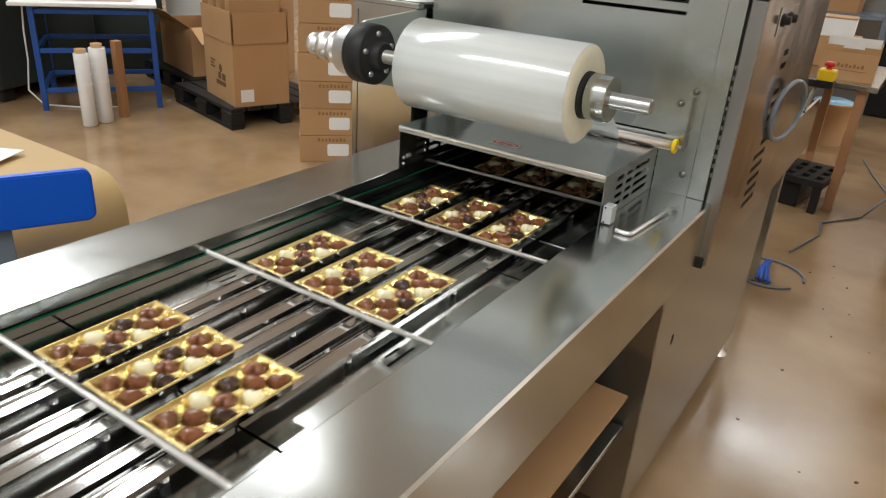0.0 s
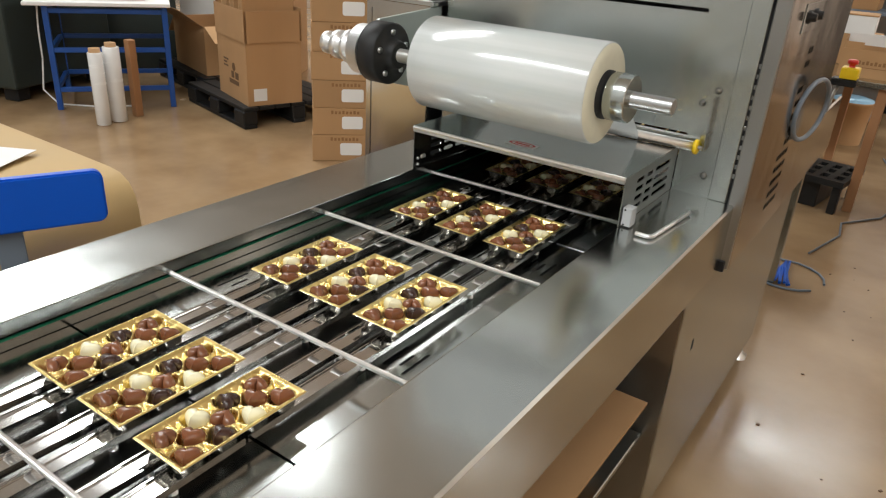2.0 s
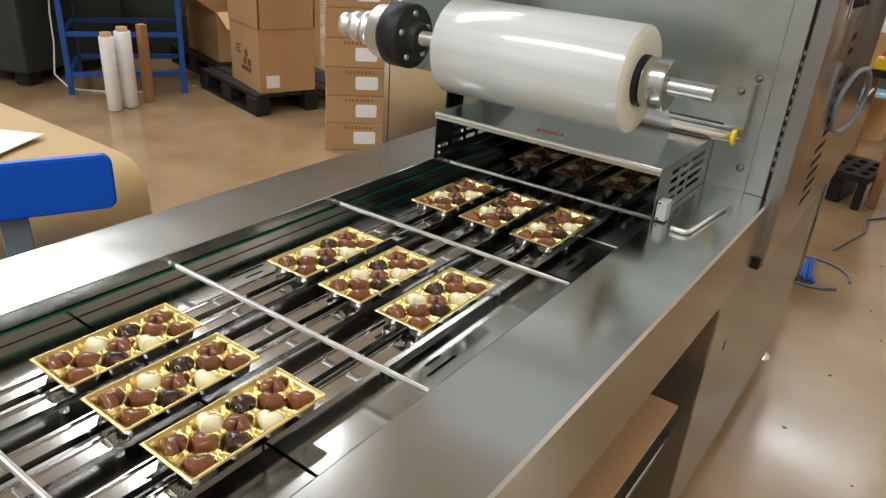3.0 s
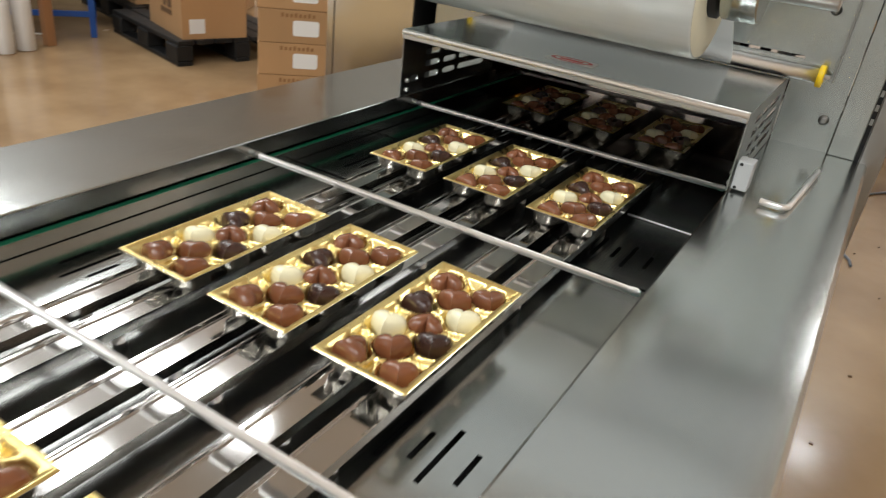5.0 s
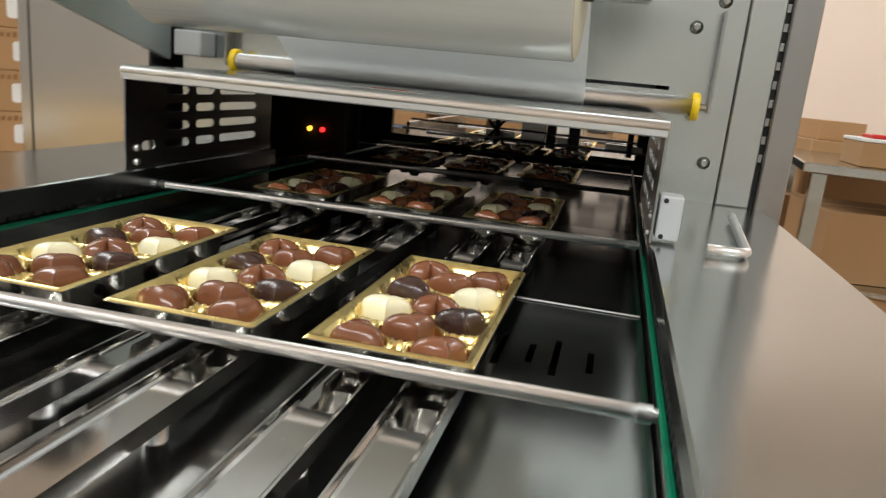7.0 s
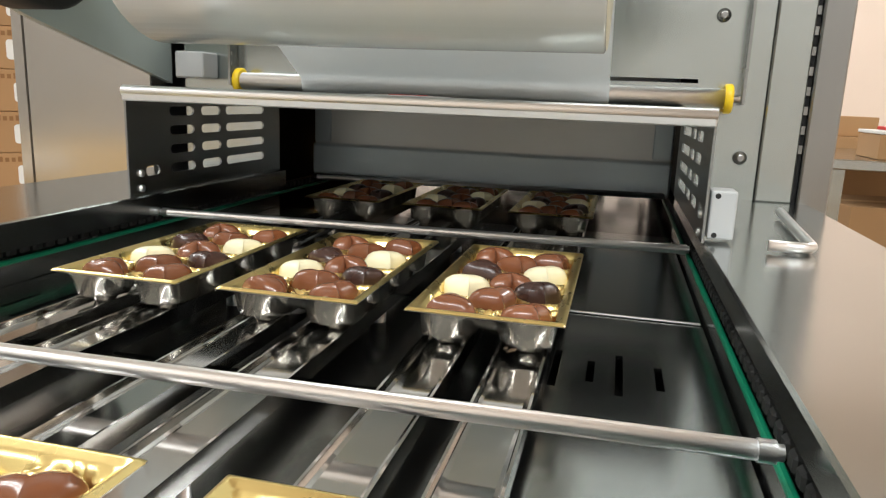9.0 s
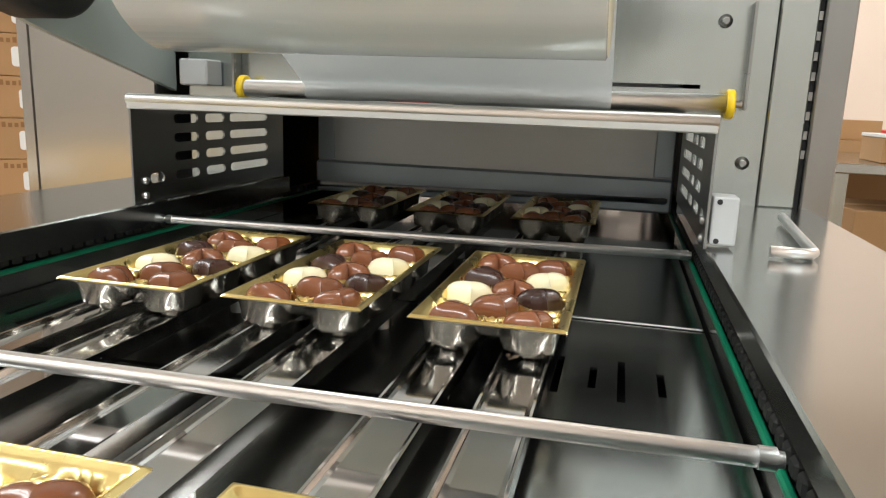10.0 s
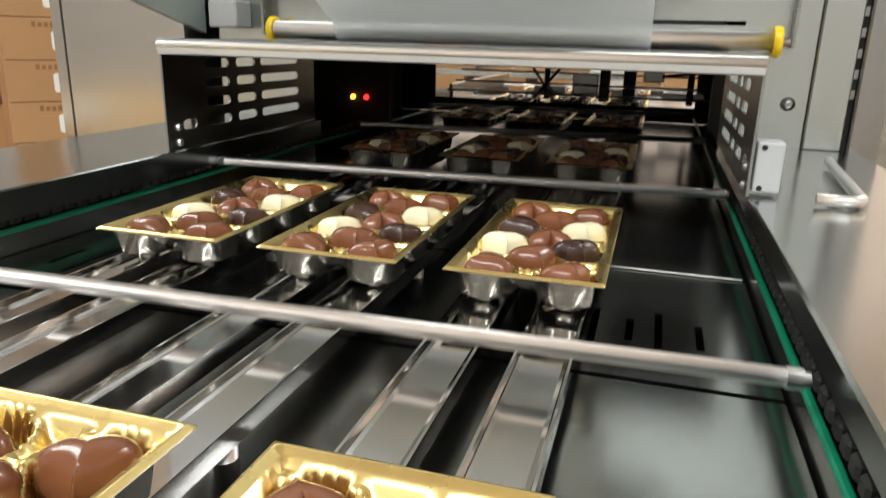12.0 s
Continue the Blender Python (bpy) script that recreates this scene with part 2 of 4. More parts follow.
WEB = mat("clear_film_web", (0.9, 0.92, 0.93), 0.2, 0.0, 0.03, 5.0, 0.05, 20, (0.4, 2, 2), 0.05, alpha=0.8, spec=1.0, coat=0.8)
_nt = WEB.node_tree
_tr = _nt.nodes.new("ShaderNodeBsdfTranslucent")
_tr.inputs["Color"].default_value = (0.9, 0.93, 0.95, 1)
_mx = _nt.nodes.new("ShaderNodeMixShader")
_mx.inputs["Fac"].default_value = 0.5
_nt.links.new(_nt.nodes["Principled BSDF"].outputs["BSDF"], _mx.inputs[1])
_nt.links.new(_tr.outputs["BSDF"], _mx.inputs[2])
_nt.links.new(_mx.outputs["Shader"], _nt.nodes["Material Output"].inputs["Surface"])
_nt = FILM.node_tree
_tr = _nt.nodes.new("ShaderNodeBsdfTranslucent")
_tr.inputs["Color"].default_value = (0.95, 0.97, 0.94, 1)
_mx = _nt.nodes.new("ShaderNodeMixShader")
_mx.inputs["Fac"].default_value = 0.22
_nt.links.new(_nt.nodes["Principled BSDF"].outputs["BSDF"], _mx.inputs[1])
_nt.links.new(_tr.outputs["BSDF"], _mx.inputs[2])
_nt.links.new(_mx.outputs["Shader"], _nt.nodes["Material Output"].inputs["Surface"])
GOLD = mat("gold_foil_plastic", (0.89, 0.70, 0.29), 0.28, 1.0, 0.08, 30.0, 0.03, 160, (1, 1, 1), 0.06)
SILVER = mat("silver_foil_plastic", (0.78, 0.76, 0.70), 0.24, 1.0, 0.06, 30.0, 0.06, 160, (1, 1, 1), 0.05)
MILK = mat("milk_chocolate", (0.17, 0.060, 0.026), 0.23, 0.0, 0.12, 60.0, 0.03, 240, (1, 1, 1), 0.06, coat=0.3, per_object=0.14)
DARK = mat("dark_chocolate", (0.035, 0.014, 0.010), 0.28, 0.0, 0.15, 60.0, 0.05, 240, (1, 1, 1), 0.06, coat=0.2, per_object=0.14)
IVORY = mat("white_chocolate", (0.78, 0.73, 0.50), 0.34, 0.0, 0.04, 60.0, 0.04, 240, (1, 1, 1), 0.06, coat=0.25, per_object=0.04)
FLOOR = mat("worn_resin_floor", (0.15, 0.078, 0.034), 0.2, 0.0, 0.0, 2.2, 0.05, 30, (1, 1, 1), 0.16, wave=0.08, color2=(0.52, 0.365, 0.205), spec=0.5)
WALL_GREY = mat("pale_grey_wall_paint", (0.52, 0.52, 0.51), 0.8, 0.0, 0.04, 1.5, 0.04, 60)
WALL = mat("cream_wall_paint", (0.84, 0.73, 0.64), 0.8, 0.0, 0.04, 1.5, 0.04, 60)
CEIL = mat("white_ceiling_panel", (0.8, 0.8, 0.79), 0.85, 0.0, 0.04, 1.5, 0.04, 60)
GLOW = mat("lamp_diffuser", (0.9, 0.9, 0.9), 0.5, 0.0, 0.0, 1.0, 0.0, emit=(0.98, 1.0, 1.0, 8.0))
LED_RED = mat("red_indicator", (0.5, 0.01, 0.01), 0.3, emit=(1.0, 0.02, 0.02, 4.0), bump=0)
LED_AMBER = mat("amber_indicator", (0.6, 0.2, 0.01), 0.3, emit=(1.0, 0.45, 0.03, 5.0), bump=0)
PINK = mat("pale_pink_card", (0.75, 0.6, 0.58), 0.7)

ZR, ZB, ZH = 0.80, 0.75, 0.90      # rail top, bed, hood top
ZS, ZRIM, ZBAR = 0.770, 0.793, 0.785  # strips, tray rims, push bars
PITCH, Y_IN = 0.351, -2.7
TRAY_X = (-0.0952, 0.0132, 0.1222)

# ---------------------------------------------------------------- hall
def hall():
    bm = B(); box(bm, -10, 5, -5, 9, -0.1, 0)
    tagged(part("floor", bm, FLOOR), "worn beige-brown polished resin floor", "floor", kind="structure")
    for nm, b in (("wall_north", (-10, 5, 9, 9.2, 0, 5.4)), ("wall_south", (-10, 5, -5.2, -5, 0, 5.4)), ("wall_west", (-10.2, -10, -5.2, 9.2, 0, 5.4)), ("wall_east", (5, 5.2, -5.2, 9.2, 0, 5.4))):
        bm = B(); box(bm, *b)
        tagged(part(nm, bm, WALL if nm in ("wall_north", "wall_east") else WALL_GREY), "plain cream painted hall wall" if nm in ("wall_north", "wall_east") else "plain pale grey hall wall", "wall", kind="structure")
    bm = B(); box(bm, -10.2, 5.2, -5.2, 9.2, 5.4, 5.55)
    tagged(part("ceiling", bm, CEIL), "plain white hall ceiling", "ceiling", kind="structure")
    for x0, x1, y, watts in LAMP_LINES:
        h = (x1 - x0) / 2
        at = ((x0 + x1) / 2, y, LAMP_Z)
        th = thing("ceiling_light", "line of fluorescent ceiling light added out of view", "ceiling light", "lights of the hall", at=at)
        bm = B(); box(bm, -h - 0.05, h + 0.05, -0.16, 0.16, 0.02, 0.4, 0.01)
        part("housing", bm, WHITE, th)
        bm = B(); box(bm, -h, h, -0.12, 0.12, 0.0, 0.018, 0.004)
        part("diffuser", bm, GLOW, th)
        la = bpy.data.lights.new("hall_lamp", "AREA")
        la.shape, la.size, la.size_y = "RECTANGLE", 2 * h, 0.24
        la.energy, la.color = watts, (0.955, 0.995, 1.01)
        new("hall_lamp", la).location = (at[0], at[1], at[2] - 0.02)


# ---------------------------------------------------------------- machine
def machine():
    mc = thing("tray_sealing_machine", "stainless steel tray packing machine with infeed conveyor and film roll", "packing machine")

    # rails: folded sheet with an overhanging inner lip, the chain runs under it
    for s in (-1, 1):
        bm = B()
        lip, deep = (0.2502, 0.0135) if s > 0 else (0.2405, 0.021)
        out = [(lip, ZR - deep), (lip, ZR - 0.001), (lip + 0.002, ZR), (0.389, ZR), (0.393, ZR - 0.004), (0.393, 0.65), (0.375, 0.65), (0.375, 0.70), (0.2515, 0.70), (0.2515, ZB + 0.0155), (0.268, ZB + 0.0155), (0.268, ZR - deep)]
        prism(bm, [(s * u, v) for u, v in out], Y_IN, 0.2998, lambda u, v, t: (u, t, v))
        part("side_rail", bm, STEEL, mc, "wide brushed stainless side rail")
        bm = B(); box(bm, *sorted((s * 0.2497, s * 0.2535)), Y_IN, 0.9, ZB + 0.0156, ZB + 0.0195, 0.001)
        part("chain_guide", bm, GREEN, mc, "thin green plastic chain guide")
        bm = B()
        y = -2.65
        while y < 0.6:
            box(bm, *sorted((s * 0.2525, s * 0.2645)), y, y + 0.0095, ZB + 0.0205, ZB + 0.0285, 0.0015)
            y += 0.0127
        tagged(part("drive_chain", bm, CHAIN, mc, "black roller chain"), kind="stuff")

    # bed: plates with cooling slots, butted with dark joints
    joints = [Y_IN, -1.39, -0.81, -0.23, -0.052, 0.3]
    for a, b in zip(joints, joints[1:]):
        holes = []
        for yb in (-0.165, -0.563, -1.143, -1.72):
            for s in (-1, 1):
                for cx, half in ((0.157, 0.029), (0.177, 0.0165), (0.193, 0.0315), (0.215, 0.0175)):
                    if a + 0.04 < yb < b - 0.04:
                        holes.append((s * cx - 0.0022, s * cx + 0.0022, yb - half, yb + half))
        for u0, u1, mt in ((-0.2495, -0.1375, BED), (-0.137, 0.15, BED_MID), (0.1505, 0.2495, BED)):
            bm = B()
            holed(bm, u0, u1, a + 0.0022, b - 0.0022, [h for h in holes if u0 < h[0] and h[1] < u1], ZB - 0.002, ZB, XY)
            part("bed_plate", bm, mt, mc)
    bm = B(); box(bm, 0.151, 0.2485, -0.0519, -0.0485, ZB, ZB + 0.0015, 0.0006)
    part("folded_edge", bm, LIP, mc)
    # Black sheet added below the bed, for the shade under its slots.
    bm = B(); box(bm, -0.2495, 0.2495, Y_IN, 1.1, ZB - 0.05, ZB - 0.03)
    part("slot_backing", bm, BLACK_MATT, mc)
    bm = B(); box(bm, -0.375, 0.375, Y_IN, Y_IN + 0.02, 0.62, ZR - 0.006, 0.002)
    part("end_plate", bm, STEEL, mc)

    # six polished channels that carry the trays, on short posts
    for tx in TRAY_X:
        for dx in (-0.0225, 0.0198):
            cx = tx + dx
            for y0, y1 in ((Y_IN + 0.03, -1.415), (-1.41, -0.832), (-0.828, 0.29)):
                bm = B()
                w, h = 0.0128, 0.0032
                prof = [(-w, ZS + h), (-w + 0.0012, ZS + h), (-w + 0.0022, ZS + 0.0004), (-w + 0.004, ZS), (w - 0.004, ZS), (w - 0.0022, ZS + 0.0004), (w - 0.0012, ZS + h), (w, ZS + h),
                        (w, ZS - 0.006), (w - 0.001, ZS - 0.006), (w - 0.001, ZS - 0.001), (-w + 0.001, ZS - 0.001), (-w + 0.001, ZS - 0.006), (-w, ZS - 0.006)]
                prism(bm, [(cx + u, v) for u, v in prof], y0, y1, lambda u, v, t: (u, t, v))
                part("guide_strip", bm, POLISHED, mc, "polished steel guide strip")
            for y in (-2.5, -2.2, -1.9, -1.6, -1.3, -0.92, -0.62, -0.35, -0.12, 0.12):
                bm = B(); lathe(bm, (cx, y, ZB), (0, 0, 1), [(0, 0.0055), (ZS - ZB - 0.001, 0.0055)], 12)
                part("post", bm, CHROME, mc)

    # legs, base and skirt
    for x in (-0.34, 0.34):
        for y in (-2.5, -1.05):
            bm = B(); box(bm, x - 0.03, x + 0.03, y - 0.03, y + 0.03, 0.04, 0.65, 0.004)
            lg = part("leg", bm, STEEL_X, mc)
            bm = B(); lathe(bm, (x, y, 0), (0, 0, 1), [(0, 0.028), (0.012, 0.028), (0.018, 0.01), (0.04, 0.01)], 16)
            part("foot", bm, CHROME, lg)
    bm = B(); box(bm, -0.36, 0.36, -1.9, 0.07, 0.30, 0.316, 0.002)
    part("lower_shelf", bm, STEEL_X, mc)
    bm = B(); box(bm, -0.05, 0.30, -0.02, -0.005, 0.316, 0.66, 0.002)
    part("inner_panel", bm, GREY_PLASTIC, mc, "pale grey inner panel")
    for s in (-1, 1):
        bm = B()
        holed(bm, 0.072, 1.15, 0.075, 0.6485, [(0.205, 0.222, 0.475, 0.502)] if s > 0 else [], s * 0.388, s * 0.392, YZ)
        part("base_panel", bm, STEEL_X, mc)
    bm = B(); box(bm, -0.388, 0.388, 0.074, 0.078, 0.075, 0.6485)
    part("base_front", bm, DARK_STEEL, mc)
    bm = B(); box(bm, -0.387, 0.387, 1.044, 1.15, 0.075, 0.72)
    part("base_back", bm, STEEL_X, mc)
    for x in (-0.37, 0.372):
        for y in (0.12, 1.10):
            bm = B(); lathe(bm, (x, y, 0), (0, 0, 1), [(0, 0.026), (0.014, 0.026), (0.02, 0.011), (0.078, 0.011)], 20)
            part("levelling_foot", bm, CHROME, mc)

    # cabinet over the sealing station
    front_holes = [(-0.252, 0.252, 0.70, 0.893), (-0.22, 0.262, 0.927, 0.9315)]
    for z in (1.181, 1.205):
        front_holes += [(-0.28, -0.03, z, z + 0.008), (0.02, 0.255, z - 0.002, z + 0.006)]
    bm = B(); holed(bm, -0.385, 0.334, 0.66, 1.205 + 0.02, front_holes, 0.30, 0.304, XZ)
    part("front_plate", bm, STEEL_X, mc)
    bm = B(); box(bm, 0.335, 0.373, 0.293, 0.303, 0.80, 1.225, 0.0015)
    part("front_column", bm, STEEL_X, mc)
    bm = B(); box(bm, 0.373, 0.379, 0.302, 0.31, 0.66, 1.225)
    part("door_seal", bm, BLACK, mc, "black rubber door seal")
    bm = B()
    y = 0.86
    while y < 1.1:
        box(bm, 0.3738, 0.3782, 0.2995, 0.3018, y - 0.005, y + 0.004)
        y += 0.021
    tagged(part("seal_teeth", bm, CHEEK, mc), kind="stuff")
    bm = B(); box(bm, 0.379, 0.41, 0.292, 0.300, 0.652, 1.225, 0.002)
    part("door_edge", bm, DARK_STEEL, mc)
    bm = B(); box(bm, 0.385, 0.404, 0.286, 0.293, 0.645, 0.672, 0.002)
    part("door_latch", bm, BLACK, mc)
    side_holes = []
    for k in range(13):
        z = 0.715 + 0.031 * k
        cols = (0.575, 0.607, 0.639, 0.671) if k < 5 else (0.622, 0.652)
        if k == 10:
            continue
        for c in cols:
            side_holes.append((c - 0.0135, c + 0.0135, z, z + 0.0145))
    bm = B(); holed(bm, 0.30, 1.15, 0.652, 1.225, side_holes, 0.405, 0.41, YZ)
    part("side_door", bm, SMOOTH, mc, "vented stainless side door")
    # Black sheet added behind the door vents to make their openings dark.
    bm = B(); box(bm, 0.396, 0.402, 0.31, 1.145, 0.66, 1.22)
    part("vent_backing", bm, BLACK_MATT, mc)
    bm = B(); box(bm, 0.41, 0.413, 0.44, 0.63, 1.145, 1.205, 0.001)
    sp = part("switch_plate", bm, STEEL, mc)
    for y in (0.475, 0.55):
        bm = B(); lathe(bm, (0.413, y, 1.178), (1, 0, 0), [(0, 0.014), (0.004, 0.0135), (0.005, 0.010), (0.015, 0.009), (0.016, 0.007)], 20)
        part("knob", bm, BLACK, sp)
    bm = B()
    pts = []
    for k in range(33):
        a = radians(-35 + 11.25 * k)
        y = 0.765 + 0.15 * math.cos(a)
        pts.append((0.416 + 0.028 * (0.5 + 0.5 * math.cos(a - 0.6)), y, 0.935 + 0.078 * math.sin(a) - 0.13 * (y - 0.77)))
    tube(bm, pts, 0.006, 10)
    part("pull_handle", bm, GREY_PAINT, mc, "grey looped bow handle")
    bm = B(); box(bm, -0.385, 0.396, 1.144, 1.15, 0.92, 1.22)
    part("back_plate", bm, STEEL_X, mc)
    bm = B(); box(bm, -0.41, 0.432, 0.262, 1.17, 1.235, 1.372, 0.012, 3)
    part("lid", bm, HOUSING, mc, "stainless machine lid")
    bm = B(); box(bm, -0.40, 0.42, 0.275, 1.16, 1.373, 1.385)
    part("lid_joint", bm, BLACK, mc)
    bm = B(); box(bm, -0.41, 0.432, 0.262, 1.17, 1.386, 1.80, 0.012, 3)
    part("upper_housing", bm, HOUSING, mc, "stainless upper machine housing")
    bm = B(); box(bm, -0.385, 0.41, 0.30, 1.15, 1.226, 1.234)
    part("lid_gasket", bm, BLACK, mc)
    # tunnel behind the plate, coloured black so that its inside looks shaded
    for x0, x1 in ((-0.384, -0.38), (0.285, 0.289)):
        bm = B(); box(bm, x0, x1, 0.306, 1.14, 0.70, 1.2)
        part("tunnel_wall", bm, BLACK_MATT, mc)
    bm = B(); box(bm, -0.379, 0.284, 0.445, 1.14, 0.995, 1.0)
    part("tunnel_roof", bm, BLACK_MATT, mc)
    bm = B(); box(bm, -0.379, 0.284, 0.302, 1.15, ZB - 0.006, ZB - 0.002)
    part("tunnel_bed", bm, DARK_INSIDE, mc)
    # Black plate added to narrow the bright view through the exit.
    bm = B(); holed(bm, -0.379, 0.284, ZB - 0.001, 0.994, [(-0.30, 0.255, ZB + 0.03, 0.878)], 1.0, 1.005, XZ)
    part("exit_mask", bm, BLACK_MATT, mc)
    # sealing gear seen against the exit
    for x0, x1, z0, z1 in ((-0.045, -0.035, 0.79, 0.99), (0.066, 0.086, 0.79, 0.99), (0.112, 0.136, 0.79, 0.99), (0.234, 0.246, 0.79, 0.99)):
        bm = B(); box(bm, x0, x1, 0.93, 0.945, z0, z1, 0.002)
        part("guide_column", bm, BLACK, mc)
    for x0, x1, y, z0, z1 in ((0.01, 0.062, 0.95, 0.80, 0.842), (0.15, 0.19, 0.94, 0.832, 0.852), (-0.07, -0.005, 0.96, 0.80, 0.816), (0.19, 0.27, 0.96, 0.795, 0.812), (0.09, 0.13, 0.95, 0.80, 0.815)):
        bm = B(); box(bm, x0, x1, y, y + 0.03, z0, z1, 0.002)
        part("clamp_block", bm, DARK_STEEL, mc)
    for a, c in (((-0.06, 0.91, 0.795), (0.0, 0.93, 0.87)), ((-0.02, 0.91, 0.79), (-0.075, 0.93, 0.86)), ((0.185, 0.9, 0.845), (0.26, 0.9, 0.855))):
        bm = B(); tube(bm, [a, c], 0.003, 8)
        part("stay_rod", bm, BLACK, mc)
    for y, z in ((0.86, 0.806), (0.92, 0.822), (0.97, 0.842)):
        bm = B(); tube(bm, [(-0.23, y, z), (0.27, y, z)], 0.0022, 10)
        part("cross_rod", bm, CHROME, mc)
    for k, (nm, mt) in enumerate((("amber_led", LED_AMBER), ("red_led", LED_RED))):
        bm = B(); lathe(bm, (-0.2965 + 0.0232 * k, 0.536, 0.8108), (0, -1, 0), [(0, 0.004), (0.004, 0.004), (0.006, 0.002)], 12)
        part(nm, bm, mt, mc)
    # Black panel added where the left side of the tunnel is dark.
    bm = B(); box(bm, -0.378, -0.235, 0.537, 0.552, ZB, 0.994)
    part("black_panel", bm, BLACK_MATT, mc)

    # left control cabinet
    bm = B(); holed(bm, -0.62, -0.412, 0.0755, 1.12, [(-0.604, -0.600, 0.0755, 1.10)], 0.262, 0.266, XZ)
    part("control_front", bm, SMOOTH, mc)
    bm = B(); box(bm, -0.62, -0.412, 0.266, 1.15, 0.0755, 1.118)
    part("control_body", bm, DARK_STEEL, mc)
    bm = B(); box(bm, -0.625, -0.40, 0.256, 1.16, 1.12, 1.132, 0.002)
    part("control_top", bm, STEEL, mc)

    # hood
    hd = part("infeed_hood", holed(B(), -0.25, 0.25, 0.0, 0.268, [], ZH - 0.002, ZH, XY), STEEL, mc, "stainless hood with louvred cheeks")
    # Dark sheet added under the hood to darken the trays below it.
    part("hood_lining", holed(B(), -0.248, 0.248, 0.008, 0.267, [], ZH - 0.006, ZH - 0.003, XY), DARK_INSIDE, hd, "dark steel lining added under the hood")
    bm = B(); tube(bm, [(-0.25, 0.0, ZH - 0.005), (0.25, 0.0, ZH - 0.005)], 0.0052, 12)
    box(bm, -0.2495, 0.2495, -0.0045, -0.0015, ZH - 0.0135, ZH - 0.005, 0.001)
    part("front_lip", bm, LIP, hd)
    for s in (-1, 1):
        holes = []
        for r in range(4):
            z = 0.8165 + 0.0185 * r
            for a, b in ((0.064, 0.106), (0.119, 0.157), (0.168, 0.256)):
                holes.append((a, b, z, z + 0.0092))
        holes.append((0.024, 0.046, 0.8165, 0.826))
        bm = B(); slotted(bm, 0.0, 0.2985, ZB + 0.05, ZH - 0.002, holes, s * 0.2485, s * 0.2505, YZ)
        part("hood_cheek", bm, CHEEK, hd)
        for y, z in ((0.016, 0.806), (0.016, 0.82)):
            bm = B(); lathe(bm, (s * 0.2484, y, z), (-s, 0, 0), [(0, 0.0035), (0.002, 0.0035), (0.003, 0.002)], 8)
            part("screw", bm, CHROME, hd)
    # warning label on the hood
    lb = part("warning_label", prism(B(), rounded(-0.035, 0.035, 0.03, 0.062, 0.003), ZH + 0.0003, ZH + 0.0008, XY), PAPER, hd, "oval red and white warning label")
    bm = B()
    o = [(0.031 * math.cos(a), 0.046 + 0.0135 * math.sin(a)) for a in (2 * math.pi * k / 32 for k in range(32))]
    i = [(0.025 * math.cos(a), 0.046 + 0.0095 * math.sin(a)) for a in (2 * math.pi * k / 32 for k in range(32))]
    vo = [bm.verts.new((x, y, ZH + 0.0013)) for x, y in o]
    vi = [bm.verts.new((x, y, ZH + 0.0013)) for x, y in i]
    for k in range(32):
        bm.faces.new((vo[k], vo[(k + 1) % 32], vi[(k + 1) % 32], vi[k]))
    part("ring", bm, RED, lb)
    bm = B(); box(bm, -0.017, 0.017, 0.0425, 0.0495, ZH + 0.0009, ZH + 0.0014)
    part("print", bm, RED, lb)
    # sensor box and lever rod on the right rail
    bm = B(); box(bm, 0.2525, 0.2715, 0.004, 0.03, ZR + 0.003, 0.840, 0.0015, 2)
    sb = part("sensor_box", bm, GREY_PLASTIC, mc, "small pale grey sensor box")
    for x, z in ((0.2575, 0.806), (0.2575, 0.836)):
        bm = B(); lathe(bm, (x, 0.004, z), (0, -1, 0), [(0, 0.0022), (0.001, 0.0018)], 8)
        part("screw", bm, BLACK, sb)
    bm = B()
    arc = [(0.323 - 0.012 + 0.012 * math.sin(a), -0.019 + 0.012 - 0.012 * math.cos(a), ZR + 0.0055) for a in (radians(90) * k / 5 for k in range(6))]
    tube(bm, [(0.292, -0.018, ZR + 0.0055)] + arc + [(0.329, 0.07, ZR + 0.0055), (0.336, 0.166, ZR + 0.0065)], 0.0042, 10)
    part("bent_rod", bm, CHROME, mc, "bent steel rod lying on the rail")

    # film roller with yellow caps
    bm = B(); tube(bm, [(-0.29, 0.279, 0.911), (0.29, 0.279, 0.911)], 0.0105, 20)
    rl = part("film_roller", bm, ROLLER, mc, "bright steel film roller")
    for s in (-1, 1):
        bm = B(); lathe(bm, (s * 0.288, 0.279, 0.911), (s, 0, 0), [(0, 0.0145), (0.001, 0.016), (0.007, 0.016), (0.0085, 0.0145)], 24)
        part("end_cap", bm, YELLOW, rl, "yellow plastic end cap")
        bm = B(); lathe(bm, (s * 0.2965, 0.279, 0.911), (s, 0, 0), [(0, 0.004), (0.008, 0.004), (0.0085, 0.003)], 12)
        part("axle_end", bm, SATIN, rl)
        bm = B(); holed(bm, 0.280, 0.299, 0.905, 1.018, [(0.2825, 0.2865, 0.93 + 0.0125 * k, 0.935 + 0.0125 * k) for k in range(7)], s * 0.307, s * 0.310, YZ)
        part("slotted_bracket", bm, CHEEK, mc)
    bm = B(); box(bm, -0.375, -0.335, 0.262, 0.299, 0.912, 0.945, 0.002)
    part("clamp_block", bm, GREY_PLASTIC, mc)
    for x, z in ((0.281, 1.0), (0.315, 0.847), (0.308, 1.03), (-0.34, 1.0)):
        bm = B(); lathe(bm, (x, 0.2998, z), (0, -1, 0), [(0, 0.0075), (0.002, 0.0075), (0.0025, 0.0052), (0.006, 0.0048), (0.007, 0.003)], 16)
